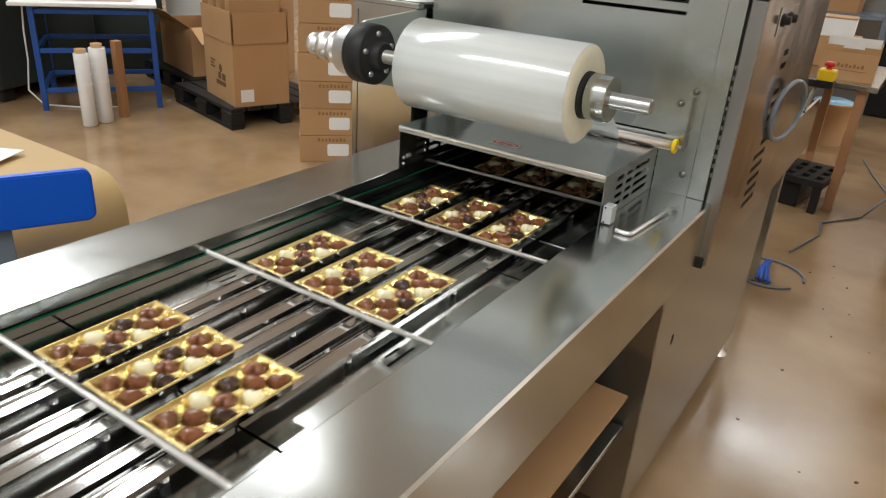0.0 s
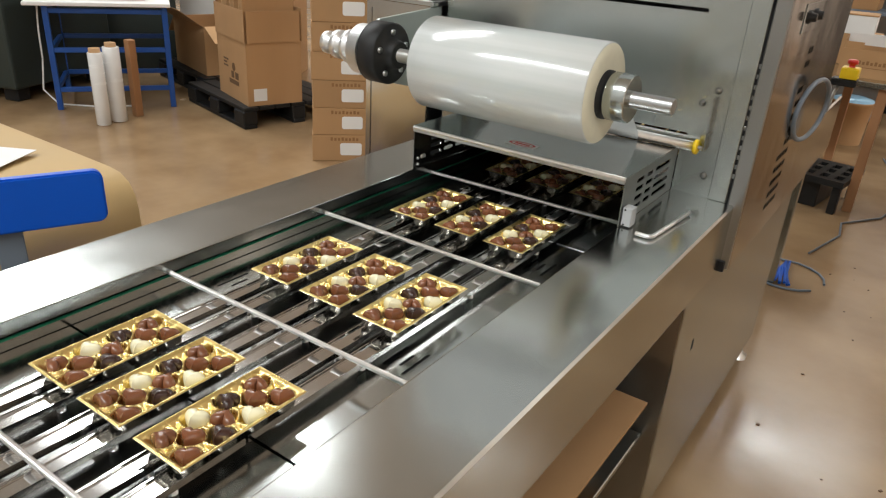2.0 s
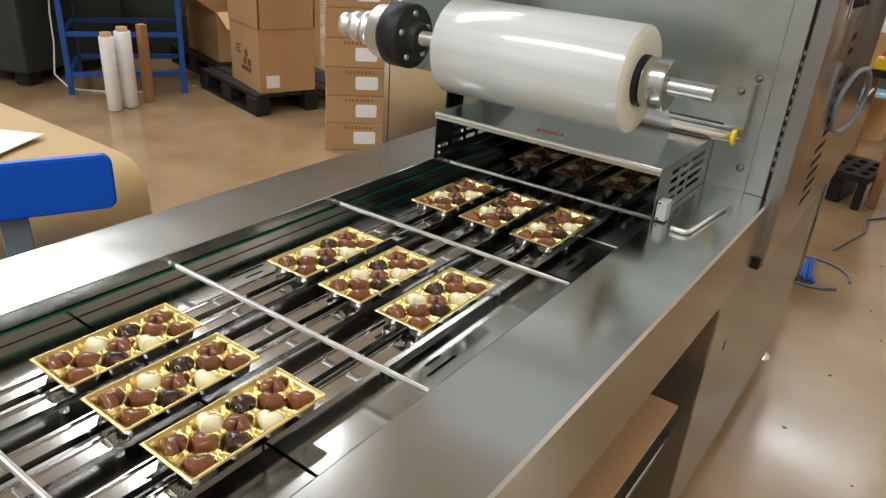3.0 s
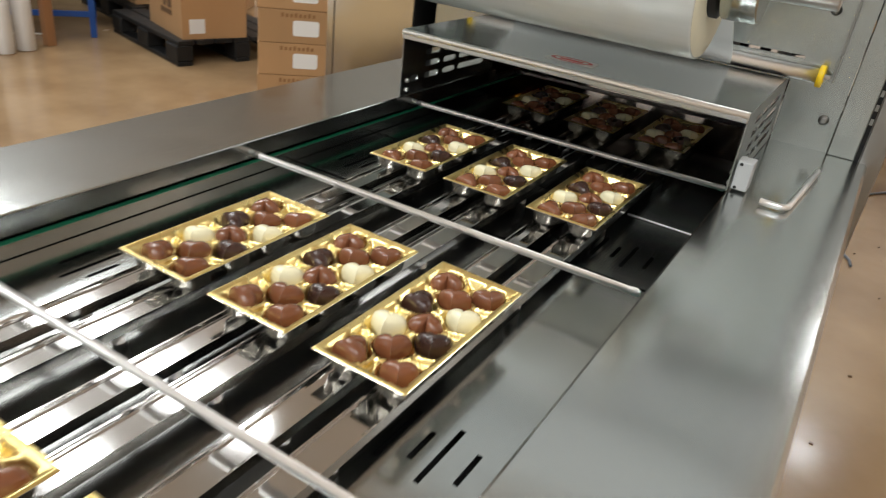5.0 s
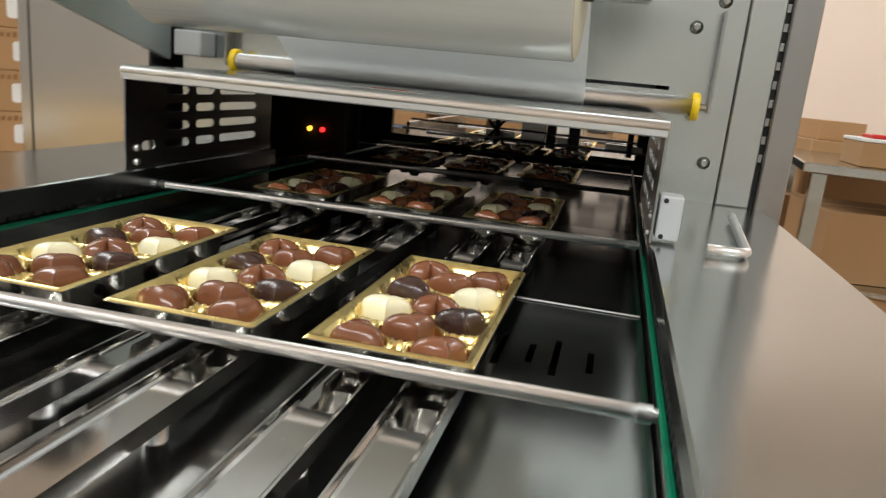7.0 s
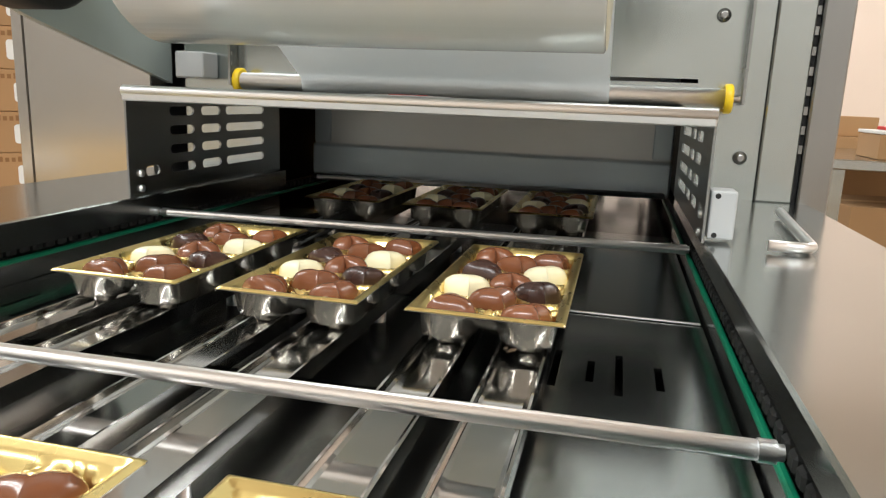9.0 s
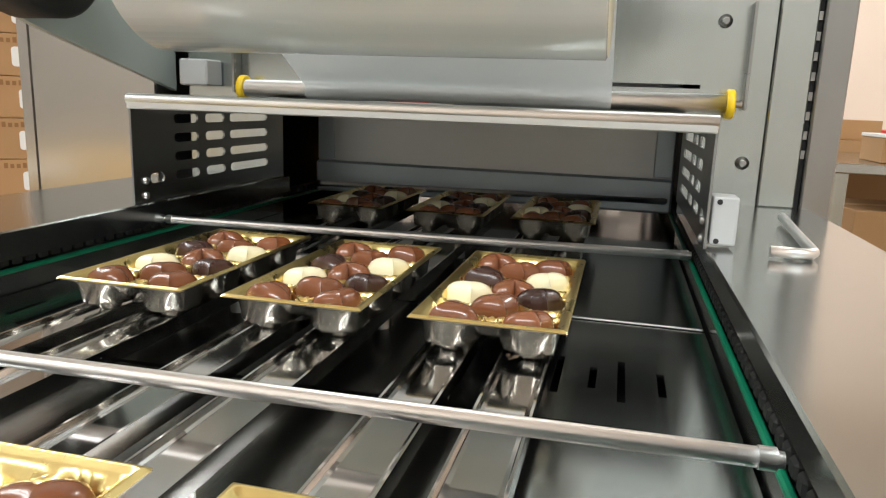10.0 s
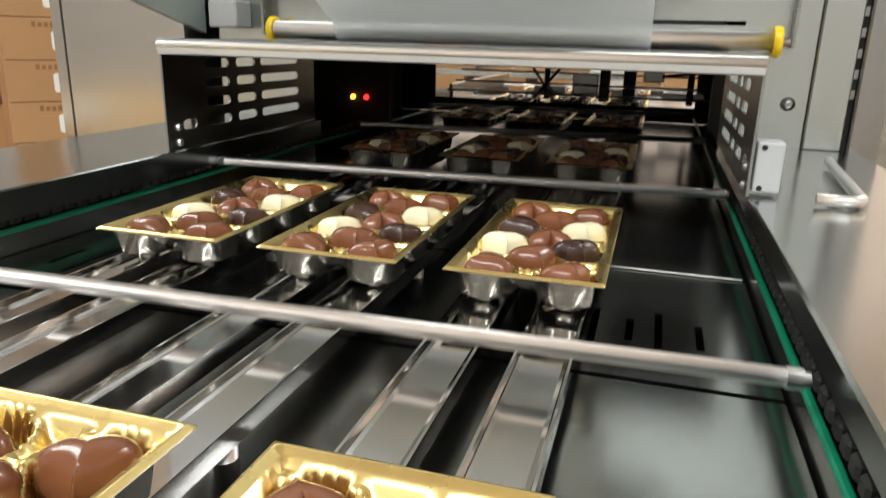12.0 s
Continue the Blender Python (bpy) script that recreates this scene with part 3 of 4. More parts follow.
        part("bolt", bm, CHEEK, mc)

    # arm, flange and shaft that carry the reel
    bm = B()
    prism(bm, [(0.0, 0.985), (0.06, 0.965), (0.299, 0.905), (0.299, 1.12), (0.06, 1.105), (0.0, 1.075)], -0.412, -0.404, YZ)
    part("reel_arm", bm, mat("grey_green_arm_paint", (0.44, 0.50, 0.48), 0.35, 0.3), mc, "grey-green reel arm plate")
    cx = (0.04, 1.036)
    bm = B(); lathe(bm, (-0.35, *cx), (-1, 0, 0), [(-0.022, 0.016), (-0.022, 0.028), (-0.018, 0.031), (0.0, 0.033), (0.001, 0.064), (0.004, 0.068), (0.05, 0.068), (0.053, 0.064)], 40)
    fl = part("black_flange", bm, BLACK, mc)
    for k in range(5):
        a = radians(72 * k + 20)
        bm = B(); lathe(bm, (-0.3505, cx[0] + 0.048 * math.cos(a), cx[1] + 0.048 * math.sin(a)), (1, 0, 0), [(-0.002, 0.0065), (0.004, 0.0065), (0.005, 0.004)], 8)
        part("bolt", bm, SATIN, fl)
    bm = B(); lathe(bm, (-0.4125, *cx), (-1, 0, 0), [(0, 0.057), (0.03, 0.057), (0.034, 0.05), (0.036, 0.032), (0.055, 0.03), (0.056, 0.038), (0.068, 0.038), (0.069, 0.026), (0.085, 0.026), (0.086, 0.033), (0.105, 0.033), (0.106, 0.022), (0.12, 0.022), (0.121, 0.027), (0.14, 0.026), (0.145, 0.018)], 36)
    part("brake_hub", bm, ROLLER, mc, "turned aluminium brake hub")
    bm = B(); tube(bm, [(-0.35, *cx), (0.298, *cx), (0.30, *cx)], 0.0155, 24, radii=[0.0155, 0.0155, 0.0145])
    part("reel_shaft", bm, SATIN, mc)
    bm = B(); lathe(bm, (0.1795, *cx), (1, 0, 0), [(0, 0.043), (0.002, 0.045), (0.04, 0.045), (0.042, 0.043), (0.042, 0.017)], 40)
    part("reel_collar", bm, STEEL_X, mc, "grey clamping collar")
    return mc


def film_reel():
    th = thing("film_reel", "large reel of clear glossy packing film on the shaft", "film roll")
    cy, cz = 0.04, 1.036
    bm = B(); lathe(bm, (-0.236, cy, cz), (1, 0, 0), [(0, 0.094), (0.0015, 0.0965), (0.205, 0.0967), (0.3995, 0.0965), (0.401, 0.094)], 72)
    part("wound_film", bm, FILM, th)
    for s, x in ((-1, -0.2362), (1, 0.1652)):
        bm = B()
        lathe(bm, (x, cy, cz), (s, 0, 0), [(0, 0.094), (0.0006, 0.0935), (0.0012, 0.07), (0.0008, 0.046)], 64)
        part("film_edge", bm, FILM_EDGE, th)
    bm = B(); lathe(bm, (0.1662, cy, cz), (1, 0, 0), [(0, 0.046), (0.008, 0.046), (0.0085, 0.038), (0.013, 0.036)], 40)
    part("core", bm, BLACK, th)
    # web from the reel to the roller and in under it
    bm = B()
    path = [(0.135, 1.018), (0.18, 0.985), (0.225, 0.951), (0.2665, 0.917), (0.2672, 0.911), (0.2695, 0.9045), (0.2745, 0.9005), (0.283, 0.899), (0.297, 0.8975)]
    n = 14
    rows = []
    for k, (y, z) in enumerate(path):
        f = min(1, k / 3)
        x0, x1 = -0.233 + 0.03 * f, 0.1665
        rows.append([bm.verts.new((x0 + (x1 - x0) * i / n, y, z + (0.0012 * math.sin(i * 1.3 + k) if 0 < k < 3 else 0))) for i in range(n + 1)])
    for a, b in zip(rows, rows[1:]):
        for i in range(n):
            f = bm.faces.new((a[i], a[i + 1], b[i + 1], b[i]))
            f.smooth = True
    part("film_web", bm, WEB, th, "clear film web running down to the roller")


# ---------------------------------------------------------------- trays and pralines
SPOTS = [(19, 22, "m", -60), (63, 22, "m", 35), (41, 44, "m", 25), (63, 66, "d", 20), (20, 66, "w", 20), (42, 88, "m", -155), (63, 110, "w", 20), (20, 110, "d", -65), (41, 132, "m", 25), (20, 154, "m", -150), (63, 154, "m", 32)]
TW, TL = 0.083, 0.178


def heart_r(a):
    """Outline of a heart about 1 across, its tip towards -y."""
    x = math.sin(a) ** 3
    y = (13 * math.cos(a) - 5 * math.cos(2 * a) - 2 * math.cos(3 * a) - math.cos(4 * a)) / 16
    return x * 0.92, y * 0.92 + 0.1


def praline_mesh(name, material):
    bm = B()
    seg = 28
    rings = []
    for s, z in ((0.92, -0.6), (1.0, -0.2), (1.0, 0.05), (0.95, 0.36), (0.85, 0.63), (0.68, 0.82), (0.46, 0.93), (0.22, 0.985)):
        ring = []
        for k in range(seg):
            a = 2 * math.pi * k / seg
            x, y = heart_r(a)
            blend = max(0.0, 0.42 - s) * 0.8
            x, y = x * (1 - blend) + math.sin(a) * blend, y * (1 - blend) + math.cos(a) * blend
            cleft = 0.09 * s * s * math.exp(-min(a, 2 * math.pi - a) ** 2 / 0.16) if z > 0.3 else 0.0
            ring.append(bm.verts.new((x * s * 0.0166, y * s * 0.0160, (z - cleft) * 0.0112)))
        rings.append(ring)
    for p, q in zip(rings, rings[1:]):
        for k in range(seg):
            f = bm.faces.new((p[k], p[(k + 1) % seg], q[(k + 1) % seg], q[k]))
    top = bm.verts.new((0, 0.001, 0.0112))
    for k in range(seg):
        bm.faces.new((rings[-1][k], rings[-1][(k + 1) % seg], top))
    bm.faces.new(rings[0])
    finish(bm, True)
    return mesh_of(name, bm, material)


def tray_meshes():
    nx, ny = 60, 128
    def step(v):
        v = max(0.0, min(1.0, v))
        return v * v * (3 - 2 * v)

    def height(x, y, flute, grow):
        d = min(x, TW - x, y, TL - y)
        if d < 0.0012:
            return -0.0012
        if d < 0.0038:
            return 0.0
        if d < 0.0058:
            return -0.0016
        near = sorted((math.hypot(x - cx / 1000, y - cy / 1000), math.atan2(y - cy / 1000, x - cx / 1000)) for cx, cy, c, r in SPOTS)
        q, an = near[0]
        gap = near[1][0] - q
        f = step((0.0178 + grow + flute * math.cos(26 * an) - q) / 0.0034) * step(gap / 0.0034)
        f *= step((d - 0.0050 + grow) / 0.0022)
        pocket = step((q - 0.0185) / 0.003) * step((d - 0.007) / 0.004)
        z = -0.0042 - 0.0126 * f - 0.006 * pocket
        if q < 0.0070 + grow:
            z = min(z, -0.0168 - 0.0055 * step((0.0070 + grow - q) / 0.0020))
        return z
    out = []
    for nm, off, material in (("tray_shell", 0.0, GOLD), ("underside", -0.0005, SILVER)):
        flute = 0.0007 if off == 0.0 else 0.0
        bm = B()
        v = [[bm.verts.new((TW * i / nx - TW / 2, TL * j / ny, height(TW * i / nx, TL * j / ny, flute, 0.0 if off == 0.0 else 0.0009) + off)) for j in range(ny + 1)] for i in range(nx + 1)]
        for i in range(nx):
            for j in range(ny):
                f = bm.faces.new((v[i][j], v[i + 1][j], v[i + 1][j + 1], v[i][j + 1]))
                f.smooth = True
        out.append(mesh_of(nm, bm, material))
    return out


def trays():
    shell, under = tray_meshes()
    choc = {"m": praline_mesh("milk_praline", MILK), "d": praline_mesh("dark_praline", DARK), "w": praline_mesh("white_praline", IVORY)}
    word = {"m": "milk", "d": "dark", "w": "white"}
    rnd = random.Random(4)
    made = []
    for k in range(-4, 5):
        for col, tx in enumerate(TRAY_X):
            y = -0.571 + PITCH * k
            th = thing("chocolate_tray", "gold foil tray filled with eleven heart-shaped pralines, on steel strips", "chocolate tray", "trays on the conveyor", at=(tx, y, ZRIM))
            for nm, me in (("tray_shell", shell), ("underside", under)):
                o = new(nm, me); o.parent = th
            for x, yy, c, r in SPOTS:
                o = new(word[c] + "_praline", choc[c]); o.parent = th
                o.matrix_basis = pose(x / 1000 - TW / 2 + rnd.uniform(-0.0007, 0.0007), yy / 1000 + rnd.uniform(-0.0007, 0.0007), -0.0084 + rnd.uniform(-0.001, 0.001), rnd.uniform(-7, 7), rnd.uniform(-7, 7), r + rnd.uniform(-8, 8))
            made.append((th, tx, y))
    return made


def push_bars(mc):
    made = []
    for k in range(-4, 6):
        y = -0.575 + PITCH * k
        bm = B(); tube(bm, [(-0.232, 0, 0), (0.236, 0, 0)], 0.0037, 14)
        ob = part("push_bar", bm, CHROME, mc, "thin round steel push bar across the conveyor")
        ob.matrix_basis = pose(0, y, ZBAR, 0, -0.7, 0)
        for s in (-1, 1):
            bm = B(); lathe(bm, (0.2355 if s > 0 else -0.2315, 0, 0), (s, 0, 0), [(0, 0.0042), (0.006, 0.0042), (0.0065, 0.003), (0.0085, 0.003)], 14)
            part("pin", bm, CHROME, ob)
        made.append((ob, y))
    return made


def gate(mc):
    bm = B(); box(bm, -0.252, 0.252, 0.0, 0.012, 0.002, 0.185, 0.002)
    ob = part("sealing_gate", bm, GATE_MAT, mc, "grey steel sealing gate")
    # Bluer band coloured for the light reflected along the gate's foot.
    bm = B(); box(bm, -0.252, 0.252, -0.010, -0.0004, 0.0, 0.045, 0.003)
    part("gate_edge", bm, GATE_EDGE, ob, "blue-grey band for reflected light")
    for x in (-0.238, 0.238):
        bm = B(); box(bm, x - 0.012, x + 0.012, -0.006, -0.0004, 0.047, 0.184, 0.001)
        part("gate_stile", bm, GATE_EDGE, ob)
    ob.matrix_basis = pose(0, 0.42, 0.768)
    return ob

# ---------------------------------------------------------------- round the machine
def carton(label, at, size, rz=0, group="", flaps=0.0, tag=False, contents=None, band=False):
    w, d, h = size
    th = thing("cardboard_box", label, "cardboard box", group, at=at, rz=rz)
    if flaps or contents:
        t = 0.005
        for b in ((-w / 2, w / 2, -d / 2, -d / 2 + t, 0, h), (-w / 2, w / 2, d / 2 - t, d / 2, 0, h), (-w / 2, -w / 2 + t, -d / 2 + t, d / 2 - t, 0, h), (w / 2 - t, w / 2, -d / 2 + t, d / 2 - t, 0, h), (-w / 2 + t, w / 2 - t, -d / 2 + t, d / 2 - t, 0, 0.006)):
            bm = B(); box(bm, *b)
            part("panel", bm, CARD, th)
    else:
        bm = B(); box(bm, -w / 2, w / 2, -d / 2, d / 2, 0, h, 0.003, 2)
        part("body", bm, CARD, th)
        bm = B(); box(bm, -w / 2 + 0.004, w / 2 - 0.004, -0.025, 0.025, h, h + 0.0006)
        part("tape", bm, CARD_EDGE, th)
    if flaps:
        for s, ang in ((-1, 35), (1, -20)):
            bm = B(); box(bm, -w / 2 + 0.004, w / 2 - 0.004, 0, flaps, -0.002, 0.002, 0, 1, Matrix.Translation((0, s * d / 2, h)) @ Matrix.Rotation(radians(0 if s > 0 else 180), 4, "Z") @ Matrix.Rotation(radians(ang if s < 0 else -55), 4, "X"))
            part("flap", bm, CARD, th)
        for s, ang in ((-1, 40), (1, 25)):
            bm = B(); box(bm, 0, flaps, -d / 2 + 0.006, d / 2 - 0.006, -0.002, 0.002, 0, 1, Matrix.Translation((s * w / 2, 0, h)) @ Matrix.Rotation(radians(0 if s > 0 else 180), 4, "Z") @ Matrix.Rotation(radians(ang), 4, "Y"))
            part("flap", bm, CARD, th)
    return th


def hall_things():
    # cartons stacked on the floor behind the rail
    for k in range(10):
        c = carton("small brown carton with a white label, in a tall stack", (-2.27, 1.95, 0.157 * k), (0.36, 0.60, 0.155), 45 + (k % 3 - 1) * 0.8, "stacked small cartons")
        bm = B(); prism(bm, rounded(-0.02 + 0.006 * (k % 2), 0.105, 0.035, 0.108, 0.012, 4), -0.3015, -0.3005, XZ)
        part("label", bm, PAPER, c, "white paper label")
        for j in range(8):
            bm = B(); box(bm, -0.075 + 0.021 * j, -0.062 + 0.021 * j, -0.3012, -0.3005, 0.122, 0.138 + 0.004 * (j % 3 == 0))
            part("print", bm, PRINT_FADED, c)
    # pallet with a big open carton
    pal = thing("pallet", "black plastic pallet on the floor", "pallet", at=(-3.285, 2.255, 0), rz=-14)
    for y in (-0.36, -0.0, 0.36):
        bm = B(); box(bm, -0.45, 0.45, y - 0.045, y + 0.045, 0.0, 0.025, 0.004)
        part("runner", bm, BLACK, pal)
        for x in (-0.38, 0, 0.38):
            bm = B(); box(bm, x - 0.07, x + 0.07, y - 0.05, y + 0.05, 0.025, 0.115, 0.006)
            part("block", bm, BLACK, pal)
    for k in range(7):
        bm = B(); box(bm, -0.45, 0.45, -0.4 + 0.115 * k, -0.4 + 0.115 * k + 0.1, 0.115, 0.14, 0.003)
        part("deck_board", bm, BLACK, pal)
    big = carton("large open brown carton full of flat cartons, on a black pallet", (-3.15, 2.075, 0.1405), (0.52, 0.38, 0.40), -19, "", 0, contents=True)
    for b in ((-0.26, 0.26, -0.196, -0.192, 0.401, 0.60), (0.262, 0.266, -0.18, 0.18, 0.401, 0.595), (-0.26, 0.26, 0.194, 0.198, 0.401, 0.61), (-0.268, -0.264, -0.18, 0.18, 0.401, 0.61)):
        bm = B(); box(bm, *b)
        part("upright_flap", bm, CARD, big)
    bm = B(); box(bm, 0.2603, 0.2613, -0.15, -0.06, 0.03, 0.11, 0)
    part("label", bm, PAPER, big, "white paper label")
    for k, (u, w2, h2) in enumerate(((-0.06, 0.17, 0.03), (-0.02, 0.05, 0.045), (0.05, 0.06, 0.045), (-0.15, 0.08, 0.012), (-0.15, 0.06, 0.012), (-0.15, 0.09, 0.012))):
        z = (0.10, 0.14, 0.14, 0.20, 0.222, 0.244)[k]
        bm = B(); box(bm, u, u + w2, -0.1913, -0.1903, z, z + h2, 0)
        part("print", bm, PRINT, big)
    bm = B(); lathe(bm, (0.03, -0.1903, 0.215), (0, -1, 0), [(0, 0.028), (0.001, 0.028)], 24)
    part("print", bm, PRINT, big)
    for k in range(15):
        lean = 0.018 * math.sin(k * 1.7)
        bm = B(); box(bm, -0.0028, 0.0028, -0.17, 0.17, 0.01, 0.69 + 0.03 * math.sin(k * 2.1), 0, 1, Matrix.Translation((-0.235 + 0.033 * k, lean, 0)) @ Matrix.Rotation(0.05 * math.sin(k * 2.9), 4, "Z"))
        part("flat_carton", bm, CARD_EDGE if k % 2 else CARD, big)
    copy_thing(pal, pose(-4.16, 2.62, 0, 0, 0, -14))
    carton("open brown carton with raised flaps, on a black pallet", (-4.14, 2.52, 0.1405), (0.66, 0.46, 0.36), -17, "", 0.22)
    for x, y, h in ((-4.25, 3.1, 0.9), (-3.3, 3.3, 1.0), (-2.6, 3.5, 0.85)):
        carton("large closed brown carton against the back of the hall", (x, y, 0), (0.6, 0.6, h), 30, "large cartons")
    # blue steel desk
    dk = thing("work_desk", "blue steel-framed desk with a pale worktop", "desk", at=(-4.2, 1.66, 0), rz=56)
    for x in (-0.36, 0.36):
        for y in (-0.3, 0.3):
            bm = B(); box(bm, x - 0.018, x + 0.018, y - 0.018, y + 0.018, 0, 0.68, 0.003)
            part("leg", bm, BLUE_PAINT, dk)
    for z in (0.12, 0.38, 0.63):
        for y in (-0.3, 0.3):
            bm = B(); box(bm, -0.342, 0.342, y - 0.014, y + 0.014, z, z + 0.032, 0.003)
            part("cross_rail", bm, BLUE_PAINT, dk)
        for x in (-0.36, 0.36):
            bm = B(); box(bm, x - 0.014, x + 0.014, -0.282, 0.282, z, z + 0.032, 0.003)
            part("side_rail", bm, BLUE_PAINT, dk)
    bm = B(); box(bm, -0.48, 0.40, -0.36, 0.36, 0.68, 0.705, 0.004)
    part("worktop", bm, PAPER, dk, "pale worktop")
    bx = thing("archive_box", "pale pink cardboard box lying on the desk", "box", at=(-4.15, 1.62, 0.706), rz=56)
    bm = B(); box(bm, -0.2, 0.25, -0.15, 0.15, 0, 0.12, 0.003)
    part("body", bm, PINK, bx)
    # stretch film rolls and a post on the floor
    for x, y, r, h in ((-3.63, 1.19, 0.044, 0.47), (-3.65, 1.31, 0.05, 0.49)):
        th = thing("stretch_film_roll", "white stretch film roll standing on the floor", "film roll", "stretch film rolls", at=(x, y, 0))
        bm = B(); lathe(bm, (0, 0, 0.004), (0, 0, 1), [(0, r - 0.003), (0.003, r), (h - 0.02, r), (h - 0.017, r - 0.003)], 28)
        part("film", bm, FILM_WHITE, th)
        bm = B(); lathe(bm, (0, 0, 0), (0, 0, 1), [(0, 0.034), (h + 0.012, 0.034)], 20)
        part("core", bm, CARD, th)
    th = thing("wooden_post", "brown square wooden post standing on the floor", "post", at=(-3.69, 1.47, 0))
    bm = B(); box(bm, -0.026, 0.026, -0.026, 0.026, 0, 0.50, 0.003)
    part("body", bm, TAPE, th)
    # loose plastic bags on the control cabinet
    rnd = random.Random(9)
    for k in range(3):
        th = thing("plastic_bag", "crumpled white plastic bag lying on the control cabinet", "plastic bag", "plastic bags", at=(-0.51, 0.42 + 0.22 * k, 1.1325), rz=rnd.uniform(-20, 20))
        bm = B()
        n = 12
        v = [[bm.verts.new(((i / n - 0.5) * 0.2, (j / n - 0.5) * 0.26, 0.001 + (0 if i in (0, n) or j in (0, n) else 0.012 + 0.02 * abs(noise.noise(Vector((i * 0.6 + 7 * k, j * 0.5, 1.3))))))) for j in range(n + 1)] for i in range(n + 1)]
        for i in range(n):
            for j in range(n):
                bm.faces.new((v[i][j], v[i + 1][j], v[i + 1][j + 1], v[i][j + 1]))
        bm.faces.new([v[i][0] for i in range(n + 1)] + [v[n][j] for j in range(1, n + 1)] + [v[i][n] for i in range(n - 1, -1, -1)] + [v[0][j] for j in range(n - 1, 0, -1)])
        part("film", finish(bm), FILM_WHITE, th)
    # white cable hanging from the desk
    th = thing("power_cable", "white cable hanging from the desk to the floor", "cable")
    bm = B(); tube(bm, [(-4.35, 1.25, 0.70), (-4.33, 1.22, 0.5), (-4.38, 1.24, 0.3), (-4.36, 1.2, 0.1), (-4.28, 1.25, 0.006), (-4.05, 1.4, 0.006), (-3.9, 1.6, 0.006)], 0.006, 8)
    part("lead", bm, WHITE, th)
    # white cartons and a step ladder behind the desk
    for x, y, w, h in ((-5.0, 3.15, 0.45, 0.8),):
        th = thing("white_box", "white cardboard box on the floor behind the desk", "box", "white boxes", at=(x, y, 0), rz=35)
        bm = B(); box(bm, -w / 2, w / 2, -0.2, 0.2, 0, h, 0.004)
        part("body", bm, PAPER, th)
    ld = thing("step_ladder", "grey aluminium step ladder leaning behind the cartons", "ladder", at=(-4.9, 3.5, 0), rz=30)
    for x in (-0.22, 0.22):
        bm = B(); tube(bm, [(x, 0, 0), (x * 0.8, 0.45, 1.7)], 0.02, 8)
        part("rail", bm, STEEL_X, ld)
    for k in range(6):
        bm = B(); box(bm, -0.2, 0.2, 0.045 + 0.07 * k, 0.105 + 0.07 * k, 0.25 + 0.27 * k, 0.28 + 0.27 * k, 0.003)
        part("tread", bm, STEEL_X, ld)
    # dark green machine far off
    th = thing("green_machine", "dark green painted machine housing on feet", "machine", at=(-5.15, 1.35, 0), rz=20)
    bm = B(); box(bm, -0.55, 0.55, -0.5, 0.5, 0.09, 1.5, 0.02, 2)
    part("housing", bm, GREEN_PAINT, th)
    for x in (-0.45, 0.45):
        for y in (-0.4, 0.4):
            bm = B(); box(bm, x - 0.06, x + 0.06, y - 0.06, y + 0.06, 0, 0.092, 0.01)
            part("foot", bm, BLACK, th)

    th = thing("dark_cabinet", "tall dark grey machine cabinet behind the desk", "machine", at=(-5.35, 2.25, 0), rz=56)
    bm = B(); box(bm, -0.75, 0.62, -0.3, 0.3, 0.0, 1.7, 0.015, 2)
    part("housing", bm, GREEN_PAINT, th)
    bm = B(); box(bm, -0.3, 0.3, -0.312, -0.301, 0.5, 1.1, 0.004)
    part("door", bm, BLACK, th)
    # packing table covered in kraft paper, and a blue chair
    tb = thing("packing_table", "table covered in brown kraft paper with a rounded fall", "table", at=(0, 0, 0))
    bm = B()
    n = 10
    path = [(-1.95, 0.67), (-1.25, 0.672), (-1.08, 0.67)] + [(-1.08 + 0.12 * math.sin(radians(a)), 0.55 + 0.12 * math.cos(radians(a))) for a in (20, 40, 60, 80, 95)] + [(-0.96, 0.47), (-0.965, 0.40)]
    rows = []
    for k, (x, z) in enumerate(path):
        rows.append([bm.verts.new((x + 0.006 * math.sin(j * 1.7 + k), -2.2 + (1.95 if j == n else 1.93 * j / n), z - (0.004 if j == n else 0) + 0.004 * math.sin(j * 2.3 + k * 0.7))) for j in range(n + 1)])
    for a, b in zip(rows, rows[1:]):
        for j in range(n):
            f = bm.faces.new((a[j], a[j + 1], b[j + 1], b[j])); f.smooth = True
    part("paper_cover", bm, KRAFT, tb, "creased brown kraft paper")
    bm = B(); box(bm, -1.95, -1.12, -2.19, -0.28, 0.62, 0.656, 0.004)
    part("tabletop", bm, CARD_EDGE, tb)
    for x in (-1.88, -1.2):
        for y in (-2.1, -0.36):
            bm = B(); box(bm, x - 0.025, x + 0.025, y - 0.025, y + 0.025, 0, 0.62, 0.003)
            part("leg", bm, GREY_PAINT, tb)
    sh = thing("paper_sheet", "white sheet of paper on the packing table", "paper", at=(-1.36, -0.50, 0.683), rz=30)
    bm = B(); box(bm, -0.15, 0.15, -0.1, 0.1, 0, 0.0012)
    part("sheet", bm, PAPER, sh)
    ch = thing("work_chair", "blue plastic backrest chair on a grey steel upright", "chair", at=(-0.79, -0.65, 0), rz=66)
    bm = B(); prism(bm, rounded(-0.19, 0.19, 0.685, 0.80, 0.02), -0.012, 0.012, XZ)
    bmesh.ops.bevel(bm, geom=[e for e in bm.edges if abs(e.verts[0].co.y - e.verts[1].co.y) < 1e-5], offset=0.004, segments=2, affect="EDGES")
    part("backrest", bm, BLUE, ch, "rounded blue plastic backrest")
